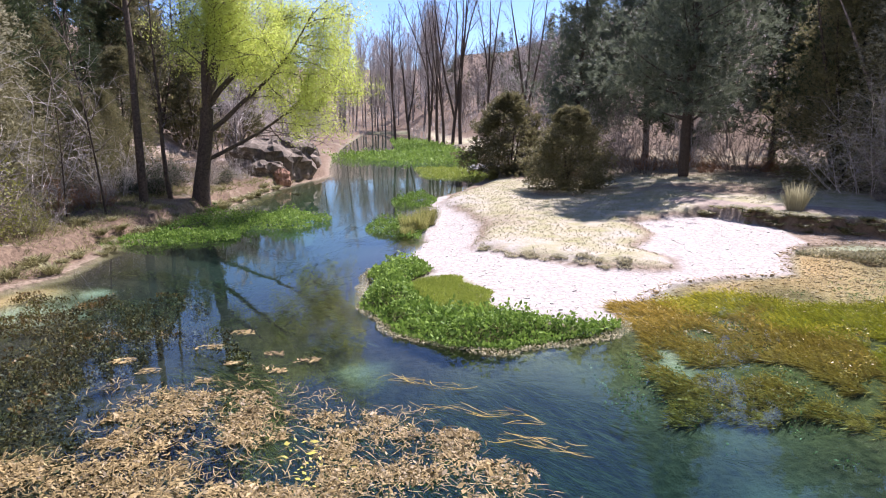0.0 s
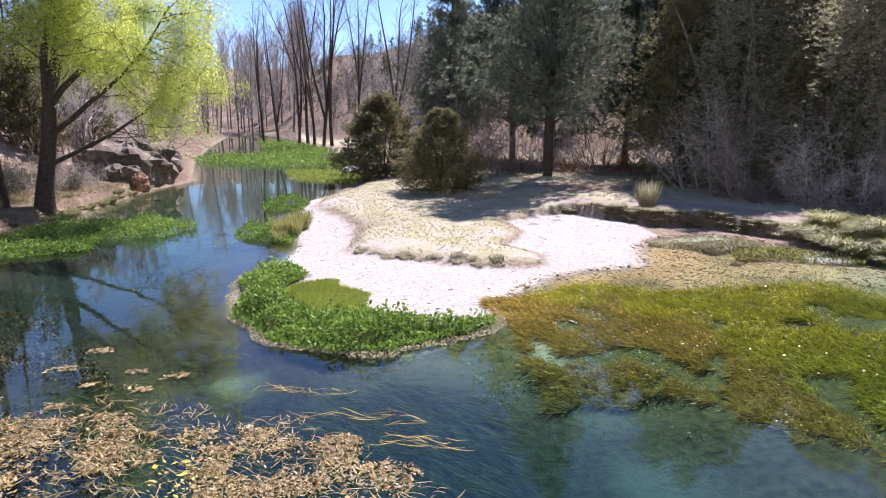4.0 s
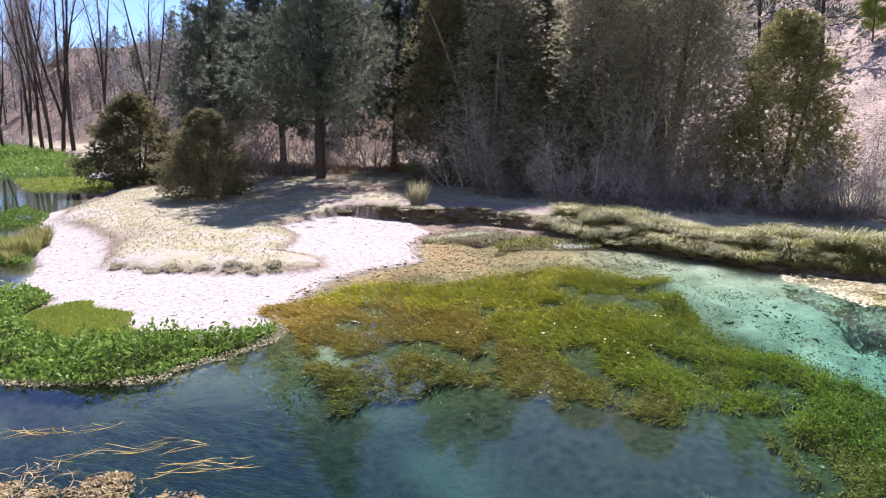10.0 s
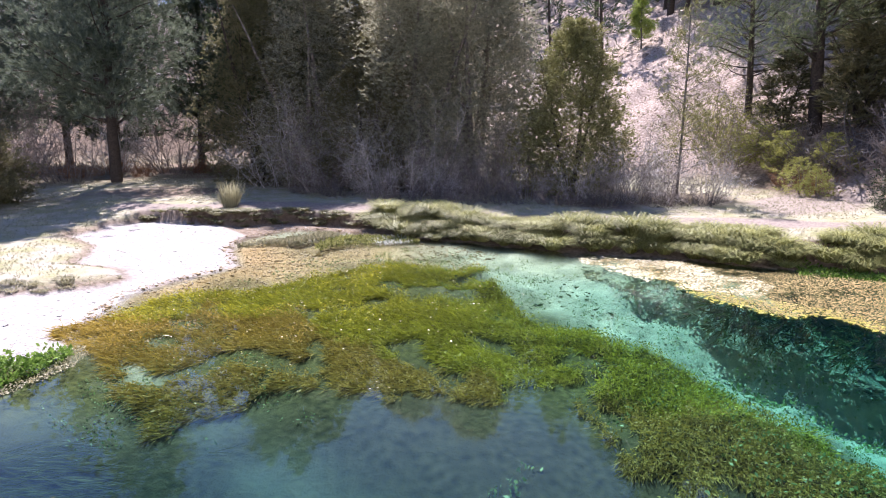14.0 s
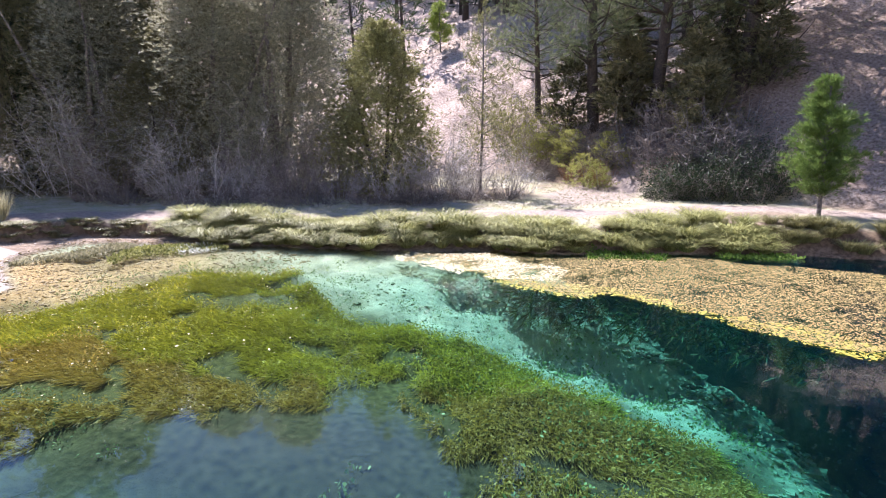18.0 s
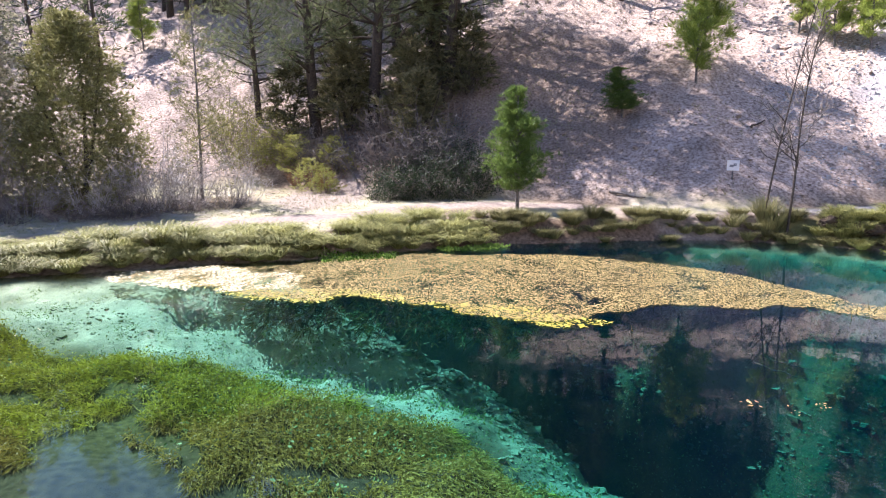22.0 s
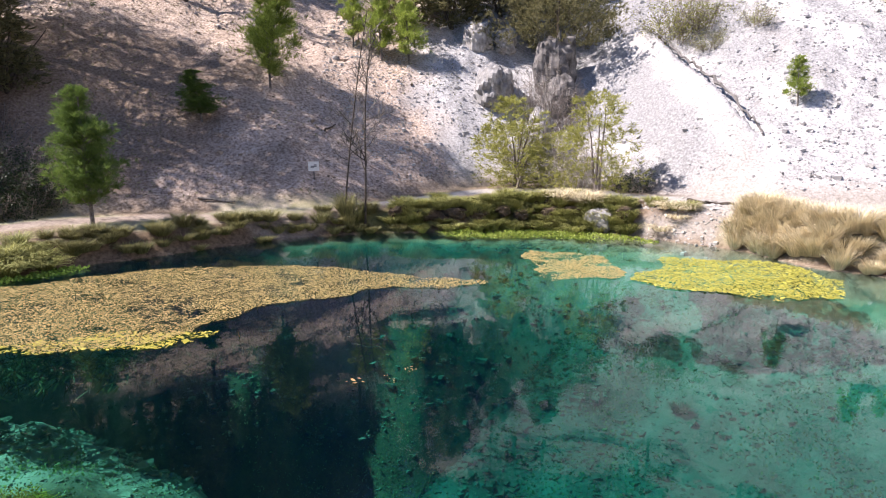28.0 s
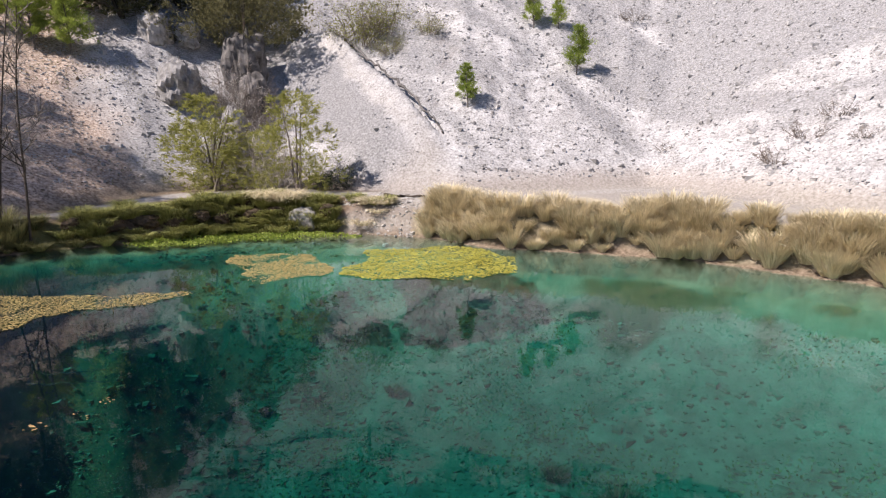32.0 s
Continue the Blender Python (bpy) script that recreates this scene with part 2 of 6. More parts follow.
def bent(a, direction, length, k, wobble, r, lift=0.0):
    """A wavering polyline that starts at a."""
    pts, d = [np.array(a, float)], np.array(direction, float)
    for _ in range(k):
        d = d + wobble * r.normal(size=3) + np.array([0, 0, lift])
        d /= np.linalg.norm(d)
        pts.append(pts[-1] + d * length / k)
    return np.array(pts)


# ---- materials ----
def material(name, rough=0.8):
    m = bpy.data.materials.new(name)
    m.use_nodes = True
    n, l = m.node_tree.nodes, m.node_tree.links
    b = n["Principled BSDF"]
    b.inputs["Roughness"].default_value = rough
    b.inputs["Specular IOR Level"].default_value = 0.25
    return m, n, l, b


def noise_node(n, l, scale, detail=6, coords=None, rough=0.6):
    t = n.new("ShaderNodeTexNoise")
    t.inputs["Scale"].default_value, t.inputs["Detail"].default_value, t.inputs["Roughness"].default_value = scale, detail, rough
    if coords is None:
        g = n.new("ShaderNodeNewGeometry")
        coords = g.outputs["Position"]
    l.new(coords, t.inputs["Vector"])
    return t.outputs["Fac"]


def ramp(n, l, fac, stops):
    r = n.new("ShaderNodeValToRGB")
    e = r.color_ramp.elements
    while len(e) < len(stops):
        e.new(0.5)
    for el, (p, c) in zip(e, stops):
        el.position, el.color = p, (*c, 1)
    l.new(fac, r.inputs[0])
    return r.outputs[0]


def mix(n, l, fac, a, b):
    m = n.new("ShaderNodeMix")
    m.data_type = "RGBA"
    for sock, val in ((m.inputs["Factor"], fac), (m.inputs["A"], a), (m.inputs["B"], b)):
        if hasattr(val, "is_linked"):
            l.new(val, sock)
        elif isinstance(val, tuple):
            sock.default_value = (*val, 1)
        else:
            sock.default_value = val
    return m.outputs["Result"]


def math_node(n, l, op, a, b=0.0):
    m = n.new("ShaderNodeMath")
    m.operation = op
    for sock, val in zip(m.inputs, (a, b)):
        if hasattr(val, "is_linked"):
            l.new(val, sock)
        else:
            sock.default_value = val
    return m.outputs[0]


def bump(n, l, b, h, strength, distance):
    k = n.new("ShaderNodeBump")
    k.inputs["Strength"].default_value, k.inputs["Distance"].default_value = strength, distance
    l.new(h, k.inputs["Height"])
    l.new(k.outputs[0], b.inputs["Normal"])


def simple(name, dark, light, scale, rough=0.85, bumps=0.0, detail=6):
    m, n, l, b = material(name, rough)
    f = noise_node(n, l, scale, detail)
    l.new(ramp(n, l, f, [(0.3, dark), (0.7, light)]), b.inputs["Base Color"])
    if bumps:
        bump(n, l, b, f, 0.8, bumps)
    return m


def foliage(name, dark, light, translucent=0.35, rough=0.55):
    """Leaves and needles: each blade has its own tone, and light shines through."""
    m, n, l, b = material(name, rough)
    g = n.new("ShaderNodeNewGeometry")
    big = noise_node(n, l, 1.3, 3)
    own = n.new("ShaderNodeObjectInfo")
    f = math_node(n, l, "ADD", math_node(n, l, "MULTIPLY", g.outputs["Random Per Island"], 0.5), math_node(n, l, "MULTIPLY", big, 0.4))
    f = math_node(n, l, "ADD", f, math_node(n, l, "MULTIPLY", math_node(n, l, "SUBTRACT", own.outputs["Random"], 0.3), 0.22))
    c = ramp(n, l, f, [(0.15, dark), (0.75, light)])
    l.new(c, b.inputs["Base Color"])
    if translucent:
        t = n.new("ShaderNodeBsdfTranslucent")
        l.new(c, t.inputs[0])
        x = n.new("ShaderNodeMixShader")
        x.inputs[0].default_value = translucent
        l.new(b.outputs[0], x.inputs[1])
        l.new(t.outputs[0], x.inputs[2])
        l.new(x.outputs[0], n["Material Output"].inputs[0])
    return m


M_BARK_DARK = simple("dark_bark", (0.035, 0.028, 0.022), (0.11, 0.085, 0.065), 14, 0.9, 0.02)
M_BARK_GREY = simple("grey_bark", (0.07, 0.062, 0.055), (0.22, 0.20, 0.18), 12, 0.9, 0.02)
M_TWIG = simple("pale_twigs", (0.26, 0.24, 0.215), (0.68, 0.635, 0.585), 5, 0.7)
M_TWIG_MID = simple("grey_twigs", (0.17, 0.15, 0.13), (0.50, 0.45, 0.40), 5, 0.8)
M_TWIG_DARK = simple("dark_twigs", (0.09, 0.076, 0.064), (0.33, 0.28, 0.24), 5, 0.8)
M_PINE = foliage("pine_needles", (0.02, 0.034, 0.016), (0.1, 0.125, 0.055), 0.3)
M_PINE_BLUE = foliage("blue_pine_needles", (0.035, 0.05, 0.03), (0.2, 0.235, 0.155), 0.4)
M_PINE_YOUNG = foliage("young_pine_needles", (0.12, 0.18, 0.03), (0.40, 0.48, 0.10), 0.4)
M_JUNIPER = foliage("juniper_needles", (0.05, 0.055, 0.025), (0.25, 0.23, 0.11), 0.4)
M_JUNIPER_GREY = foliage("grey_juniper_needles", (0.085, 0.085, 0.048), (0.50, 0.48, 0.32), 0.45)
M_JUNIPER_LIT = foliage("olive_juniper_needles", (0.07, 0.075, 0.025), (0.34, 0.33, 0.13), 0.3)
M_WILLOW = foliage("spring_leaves", (0.36, 0.43, 0.06), (0.64, 0.71, 0.19), 0.55)
M_CRESS = foliage("watercress", (0.055, 0.125, 0.014), (0.26, 0.39, 0.075), 0.3, 0.7)
M_GRASS = foliage("grass_blades", (0.09, 0.105, 0.025), (0.46, 0.455, 0.165), 0.3)
M_STRAW = foliage("dry_grass", (0.44, 0.375, 0.225), (0.80, 0.71, 0.50), 0.3)
M_WEED = foliage("water_weed", (0.12, 0.118, 0.009), (0.56, 0.52, 0.05), 0.3)
M_FLOAT = foliage("floating_dead_leaves", (0.21, 0.16, 0.05), (0.46, 0.37, 0.15), 0.1, 0.6)
M_FLOAT_YELLOW = foliage("floating_yellow_weed", (0.26, 0.25, 0.03), (0.52, 0.48, 0.1), 0.1, 0.5)
M_PINE_MID = foliage("green_pine_needles", (0.05, 0.095, 0.02), (0.18, 0.26, 0.06), 0.35)
M_WEED_BROWN = foliage("brown_water_weed", (0.13, 0.095, 0.018), (0.48, 0.36, 0.07), 0.3)
M_MEADOW = foliage("meadow_grass_blades", (0.20, 0.195, 0.10), (0.46, 0.43, 0.28), 0.3)
M_BANK = foliage("brown_bank_grass", (0.09, 0.092, 0.035), (0.33, 0.31, 0.14), 0.25)
M_OLIVE_LEAF = foliage("olive_leaves", (0.10, 0.11, 0.02), (0.30, 0.30, 0.08), 0.35)
M_PINE_SLOPE = foliage("slope_pine_needles", (0.05, 0.066, 0.03), (0.30, 0.33, 0.15), 0.4)
M_FEATHER = foliage("feathery_olive_leaves", (0.14, 0.15, 0.03), (0.40, 0.40, 0.12), 0.45)
M_WEED_MUD = foliage("brown_leafy_weed", (0.05, 0.034, 0.01), (0.28, 0.19, 0.065), 0.2)
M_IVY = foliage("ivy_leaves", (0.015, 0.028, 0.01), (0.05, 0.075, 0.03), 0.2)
M_MOSSY = foliage("mossy_water_plants", (0.12, 0.18, 0.02), (0.36, 0.42, 0.08), 0.3)
M_WHITE_FLOWER = foliage("white_flowers", (0.35, 0.40, 0.28), (0.80, 0.80, 0.74), 0.2)
M_SCUM = foliage("pale_weed", (0.38, 0.34, 0.18), (0.72, 0.66, 0.44), 0.1)
M_FLOAT_NEAR = foliage("near_dead_leaves", (0.05, 0.035, 0.012), (0.42, 0.315, 0.135), 0.1, 0.5)
M_WEED_DARK = foliage("dark_water_weed", (0.04, 0.045, 0.012), (0.18, 0.175, 0.05), 0.2)
M_WEED_DEEP = foliage("deep_water_weed", (0.05, 0.115, 0.035), (0.3, 0.42, 0.16), 0.3)
M_RUST = simple("rusty_bracken", (0.12, 0.06, 0.03), (0.34, 0.19, 0.10), 6)
M_RUST_ROCK = simple("rusty_rock", (0.16, 0.08, 0.05), (0.40, 0.24, 0.16), 4, 0.9, 0.04)
M_SCREE = simple("scree_stone", (0.24, 0.234, 0.225), (0.54, 0.527, 0.505), 1.6, 0.95)
M_BEACH = simple("beach_pebble", (0.28, 0.255, 0.22), (0.58, 0.56, 0.52), 3.0, 0.95)
M_CLOD = simple("brown_clods", (0.12, 0.085, 0.06), (0.38, 0.31, 0.25), 2.0, 0.95)
M_BED_STONE = simple("bed_stone", (0.09, 0.125, 0.06), (0.34, 0.38, 0.25), 1.8, 0.9)
M_SIGN = simple("white_sign_paint", (0.72, 0.72, 0.70), (0.82, 0.82, 0.80), 6, 0.5)
M_SIGN_MARK = simple("grey_sign_ink", (0.18, 0.19, 0.20), (0.25, 0.26, 0.27), 6, 0.5)
# dark rock of the crag, used again for the drawn ledge shadow
M_CRAG = simple("dark_crag_rock", (0.045, 0.04, 0.036), (0.25, 0.235, 0.22), 2.2, 0.95, 0.08, 10)
M_CRAG_PALE = simple("grey_limestone_rock", (0.09, 0.086, 0.082), (0.40, 0.39, 0.375), 2.6, 0.95, 0.08, 10)
M_OUTCROP = simple("brown_outcrop_rock", (0.04, 0.032, 0.024), (0.25, 0.21, 0.16), 2.0, 0.95, 0.1, 10)
M_ROCK = simple("limestone_rock", (0.16, 0.15, 0.14), (0.52, 0.50, 0.47), 3.0, 0.9, 0.06, 10)


def attr(n, name):
    a = n.new("ShaderNodeAttribute")
    a.attribute_name = name
    return a.outputs["Fac"]


def ground_material():
    m, n, l, b = material("valley_ground", 0.95)
    b.inputs["Specular IOR Level"].default_value = 0.1
    fine, mid, big = noise_node(n, l, 9, 8), noise_node(n, l, 1.7, 6), noise_node(n, l, 0.35, 4)
    grit = noise_node(n, l, 40, 4)
    pebble = noise_node(n, l, 9, 10)
    chips = noise_node(n, l, 11, 8, None, 0.72)
    earth = ramp(n, l, fine, [(0.3, (0.10, 0.075, 0.05)), (0.7, (0.30, 0.235, 0.17))])
    litter = ramp(n, l, pebble, [(0.3, (0.12, 0.082, 0.06)), (0.47, (0.36, 0.28, 0.22)), (0.65, (0.58, 0.485, 0.405))])
    lime = mix(n, l, ramp(n, l, mid, [(0.40, (0, 0, 0)), (0.62, (1, 1, 1))]), ramp(n, l, chips, [(0.32, (0.12, 0.116, 0.11)), (0.46, (0.31, 0.302, 0.29)), (0.62, (0.47, 0.46, 0.445))]),
               ramp(n, l, chips, [(0.30, (0.20, 0.195, 0.187)), (0.44, (0.42, 0.412, 0.40)), (0.6, (0.60, 0.59, 0.573))]))
    # dark earth; it also tints the painted shade of the slope pines
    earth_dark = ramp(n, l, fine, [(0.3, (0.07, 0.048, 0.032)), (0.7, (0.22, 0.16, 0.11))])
    gravel = ramp(n, l, chips, [(0.3, (0.10, 0.098, 0.096)), (0.5, (0.25, 0.247, 0.243)), (0.7, (0.44, 0.435, 0.43))])
    moss = ramp(n, l, grit, [(0.3, (0.10, 0.12, 0.025)), (0.7, (0.25, 0.265, 0.075))])
    grass = mix(n, l, ramp(n, l, mid, [(0.35, (0, 0, 0)), (0.65, (1, 1, 1))]), ramp(n, l, grit, [(0.3, (0.27, 0.24, 0.175)), (0.7, (0.46, 0.42, 0.335))]),
                ramp(n, l, grit, [(0.3, (0.18, 0.18, 0.08)), (0.7, (0.35, 0.335, 0.18))]))
    marl = ramp(n, l, chips, [(0.30, (0.17, 0.15, 0.125)), (0.48, (0.34, 0.315, 0.28)), (0.70, (0.47, 0.45, 0.42))])
    path = ramp(n, l, fine, [(0.3, (0.17, 0.135, 0.108)), (0.7, (0.35, 0.295, 0.245))])
    silt = ramp(n, l, mid, [(0.3, (0.25, 0.285, 0.19)), (0.7, (0.49, 0.52, 0.36))])
    ochre = ramp(n, l, fine, [(0.3, (0.26, 0.17, 0.06)), (0.7, (0.56, 0.43, 0.23))])
    weed = ramp(n, l, fine, [(0.3, (0.022, 0.028, 0.009)), (0.7, (0.105, 0.11, 0.03))])
    dark_bed = ramp(n, l, fine, [(0.3, (0.012, 0.010, 0.008)), (0.7, (0.055, 0.046, 0.03))])
    c = earth
    for name, col in (("litter", litter), ("lime", lime), ("gravel", gravel), ("grass", grass), ("marl", marl), ("soil_and_shade", earth_dark), ("moss", moss), ("path", path), ("silt", silt), ("ochre", ochre), ("weed", weed), ("dark_bed", dark_bed)):
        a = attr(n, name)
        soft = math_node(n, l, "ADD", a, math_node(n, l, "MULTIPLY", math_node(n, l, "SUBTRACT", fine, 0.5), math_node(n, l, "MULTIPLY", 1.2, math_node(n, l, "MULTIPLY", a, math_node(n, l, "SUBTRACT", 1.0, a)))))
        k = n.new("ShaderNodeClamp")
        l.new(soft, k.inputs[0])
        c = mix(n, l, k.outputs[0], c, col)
    l.new(c, b.inputs["Base Color"])
    bump(n, l, b, math_node(n, l, "ADD", math_node(n, l, "MULTIPLY", fine, 0.6), math_node(n, l, "ADD", math_node(n, l, "MULTIPLY", pebble, 0.3), math_node(n, l, "MULTIPLY", chips, 0.15))), 0.9, 0.05)
    return m


M_GROUND = ground_material()


def water_material():
    m = bpy.data.materials.new("clear_water")
    m.use_nodes = True
    n, l = m.node_tree.nodes, m.node_tree.links
    n.remove(n["Principled BSDF"])
    t, g, x, f = n.new("ShaderNodeBsdfTransparent"), n.new("ShaderNodeBsdfGlossy"), n.new("ShaderNodeMixShader"), n.new("ShaderNodeFresnel")
    # light is absorbed on its way down, red first
    rgb = n.new("ShaderNodeCombineColor")
    for i, rate in enumerate((0.85, 0.25, 0.25)):
        l.new(math_node(n, l, "EXPONENT", math_node(n, l, "MULTIPLY", attr(n, "depth"), -rate)), rgb.inputs[i])
    l.new(rgb.outputs[0], t.inputs[0])
    # deep water sends a little blue light back
    body, back = n.new("ShaderNodeAddShader"), n.new("ShaderNodeBsdfDiffuse")
    haze = math_node(n, l, "SUBTRACT", 1.0, math_node(n, l, "EXPONENT", math_node(n, l, "MULTIPLY", attr(n, "depth"), -0.22)))
    l.new(mix(n, l, haze, (0.0, 0.0, 0.0), (0.0004, 0.0035, 0.011)), back.inputs["Color"])
    l.new(t.outputs[0], body.inputs[0])
    l.new(back.outputs[0], body.inputs[1])
    g.inputs["Roughness"].default_value = 0.01
    f.inputs["IOR"].default_value = 1.42
    # slow swells everywhere, finer ripples in drifting patches
    swell, ripple, patch = noise_node(n, l, 1.1, 2), noise_node(n, l, 6.0, 3), noise_node(n, l, 0.22, 3)
    calm = ramp(n, l, patch, [(0.42, (0.12, 0.12, 0.12)), (0.62, (0.6, 0.6, 0.6))])
    h = math_node(n, l, "ADD", swell, math_node(n, l, "MULTIPLY", ripple, math_node(n, l, "MULTIPLY", calm, 0.5)))
    k = n.new("ShaderNodeBump")
    k.inputs["Strength"].default_value, k.inputs["Distance"].default_value = 0.075, 0.03
    l.new(h, k.inputs["Height"])
    l.new(k.outputs[0], g.inputs["Normal"])
    l.new(k.outputs[0], f.inputs["Normal"])
    l.new(f.outputs[0], x.inputs[0])
    l.new(body.outputs[0], x.inputs[1])
    l.new(g.outputs[0], x.inputs[2])
    l.new(x.outputs[0], n["Material Output"].inputs[0])
    return m


M_WATER = water_material()

# ---- ground ----
def lines(lo, hi, stepsize, far_lo, far_hi):
    mid = list(np.arange(lo, hi, stepsize))
    for far, sign, start in ((far_lo, -1, lo), (far_hi, 1, mid[-1])):
        s, v, out = stepsize, start, []
        while sign * v < sign * far:
            s *= 1.055
            v += sign * s
            out.append(v)
        mid = out[::-1] + mid if sign < 0 else mid + out
    return np.array(mid)


gx, gy = lines(-14, 34, 0.17, -500, 500), lines(-34, 33, 0.17, -400, 700)
X, Y = np.meshgrid(gx, gy)
X, Y = X.ravel(), Y.ravel()
Z = height(X, Y)
nx, ny = len(gx), len(gy)
ii = (np.arange(ny - 1)[:, None] * nx + np.arange(nx - 1)[None, :]).ravel()
g_mesh = raw_mesh("ground", np.stack([X, Y, Z], 1), np.stack([ii, ii + 1, ii + nx + 1, ii + nx], 1), M_GROUND, True)
sw, sl, sv, AZ = signed(X, Y, SHORE), signed(X, Y, LOW), signed(X, Y, VALLEY), azimuth(X, Y)
n1, n2 = fbm(X, Y, 4, 4, 71), fbm(X, Y, 1.0, 3, 81)
MOSS = [(-0.9, 13.6), (-0.1, 13.5), (0.5, 12.4), (0.7, 11.0), (-0.1, 11.0), (-0.75, 12.0)]
mask = {}
hillside = step(sv, -0.3, 1.2)
SA, SB = math.cos(radians(-18)), math.sin(radians(-18))
streak = fbm(AZ * 0.45, np.hypot(X, Y) * 0.13, 2.2, 4, 75) * 0.4 + 0.9 * fbm((X * SA + Y * SB) * 0.12, (Y * SA - X * SB) * 0.9, 1.0, 4, 76)
limey = step(AZ + 5 * n1 + 0.12 * np.clip(Z, 0, 12), 121, 125)
mask["litter"] = hillside * np.maximum(step(AZ, 40, 55), 0.75 * step(-X, 3, 8))
mask["lime"] = hillside * limey
mask["gravel"] = hillside * limey * step(streak + 0.05 * (Z - 5) + 1.0 * step(9 - X, 0, 4) * step(-28 - Y + n1, 0, 3), 0.0, 0.35) * 0.8
mask["grass"] = step(sl + 0.3 * n2, 0.1, 0.5) * (1 - hillside) * step(n1 + 0.35, 0, 0.3) * np.where(X < -5, 0.55, 1.0) * np.where((Y < -9.5) & (X > 13), 0.1, np.where(Y < -15, 0.3, 1.0))
mask["marl"] = step(sw + 0.4 * n2, -0.3, 0.2) * (1 - step(sl + 0.3 * n2, -0.15, 0.15)) * (X > -3) * (X < 9.8) * (Y > 9) * (Y < 30)
mask["marl"] = np.maximum(mask["marl"], 0.8 * step(n1 + 0.5 * n2, 0.05, 0.3) * (1 - step(sl, 0.4, 2.2)) * (sl > -0.2) * (X < 9) * (X > -2) * (Y > 13) * (Y < 28))
chute = step(-signed(X, Y, CHUTE) + 0.8 * n2, 0.0, 0.7)
off_ledge = seg_distance(X, Y, LEDGE, False) + 0.35 * n2
mask["gravel"] = np.maximum(mask["gravel"], 1.0 * chute * step(off_ledge, 0.9, 1.3) * (1 - 0.4 * step(off_ledge, 3.2, 4.4)) * step(X, 13.5, 16))
mask["gravel"] = mask["gravel"] * (1 - chute * (1 - step(off_ledge, 0.9, 1.2)))
mask["marl"] = np.maximum(mask["marl"], 0.75 * chute * (1 - step(X, 13.5, 15.5)))
strip = chute * (1 - step(off_ledge, 0.9, 1.2))
# brown bank-face soil, its dark tone also painted for the shadow of the undercut
mask["soil_and_shade"] = step(sl + 0.3 * n2, -0.22, -0.05) * (1 - step(sl + 0.3 * n2, 0.12, 0.32)) * (sv < -0.5) * np.where((X < 8.5) & (Y > 12), 0.35 * step(n2, 0.0, 0.3), 1.0)
mask["soil_and_shade"] = np.maximum(mask["soil_and_shade"], 1.0 * step(n1 + n2, -0.6, -0.2) * (X < -6) * (sw > 0.3) * (1 - hillside))
mask["soil_and_shade"] = mask["soil_and_shade"] * np.where((Y < -15.5) & (X < 14), 0.3, 1.0)
mask["soil_and_shade"] = np.maximum(mask["soil_and_shade"], 0.8 * step(sl + 0.3 * n2, -0.3, 0.0) * (1 - step(sl + 0.5 * n2, 0.9, 1.5)) * (Y < -9.5) * (X > 13.5) * (1 - hillside))
brush = np.exp(-(((X - 29.5) / 4.5) ** 2 + ((Y - 5.0) / 5.5) ** 2))
grove = step(Y, 31, 34) * step(X, 3, 6) * (X < 40) * (Y < 64)
thicket = 1 - step(seg_distance(X, Y, [(16.5, 27), (18, 22.5), (20, 18.5), (22, 14.5), (23.5, 10)], False) + n1, 1.0, 2.6)
mask["soil_and_shade"] = np.maximum(mask["soil_and_shade"], 0.85 * np.maximum(np.maximum(step(brush + 0.3 * n2, 0.35, 0.6), 0.8 * grove), thicket))
mask["soil_and_shade"] = np.maximum(mask["soil_and_shade"], 0.8 * hillside * step(Y, 44, 60))
# shade of the slope pines, darkened into the ground colour
pine_shade = np.exp(-(((X - 30.5) / 6.5) ** 2 + ((Y + 0.5) / 8.0) ** 2))
mask["soil_and_shade"] = np.maximum(mask["soil_and_shade"], 0.7 * hillside * step(pine_shade + 0.35 * n2 + 0.25 * n1, 0.15, 0.6))
mask["soil_and_shade"] = np.maximum(mask["soil_and_shade"], 0.9 * step(sl + 0.4 * n2, -0.8, -0.4) * (1 - step(sl + 0.4 * n2, 0.35, 0.7)) * (X > 15) * (Y < 1.5) * (Y > -10))
mask["moss"] = step(-signed(X, Y, MOSS) + 0.5 * n2, -0.1, 0.3)
trail = np.minimum(seg_distance(X, Y, TRAIL, False), seg_distance(X, Y, LEFT_TRAIL, False))
mask["path"] = 1 - step(trail + 0.5 * n2, 0.45, 0.85)
mask["path"] = np.maximum(mask["path"], 0.35 * strip)
mask["moss"] = np.maximum(mask["moss"], 0.55 * step(sl + 0.3 * n2, -0.6, -0.2) * (1 - step(sl + 0.5 * n2, 0.5, 1.0)) * step(n1 + 1.4 * n2, 0.0, 0.35) * (Y < -9) * (Y > -17.5) * (X > 14))
mask["marl"] = np.maximum(mask["marl"], 0.8 * step(sl + 0.5 * n2, 0.5, 1.0) * (Y < -15) * (X < 14) * (1 - hillside))
mask["marl"] = np.maximum(mask["marl"], mask["path"] * (Y < -9))
mask["path"] = mask["path"] * (Y >= -9)
mask["marl"] = np.maximum(mask["marl"], 0.7 * step(sl + 0.3 * n2, -0.6, -0.3) * (X > 11.6) * (X < 14.4) * (Y < -15) * (1 - hillside))
mask["grass"] = np.maximum(mask["grass"], 0.7 * step(sl + 0.3 * n2, -0.4, -0.1) * (1 - step(sl, 0.6, 1.0)) * (Y < -14) * (X <= 11.6))
clearing = np.exp(-(((X - 25.0) / 4.0) ** 2 + ((Y - 6.2) / 2.2) ** 2))
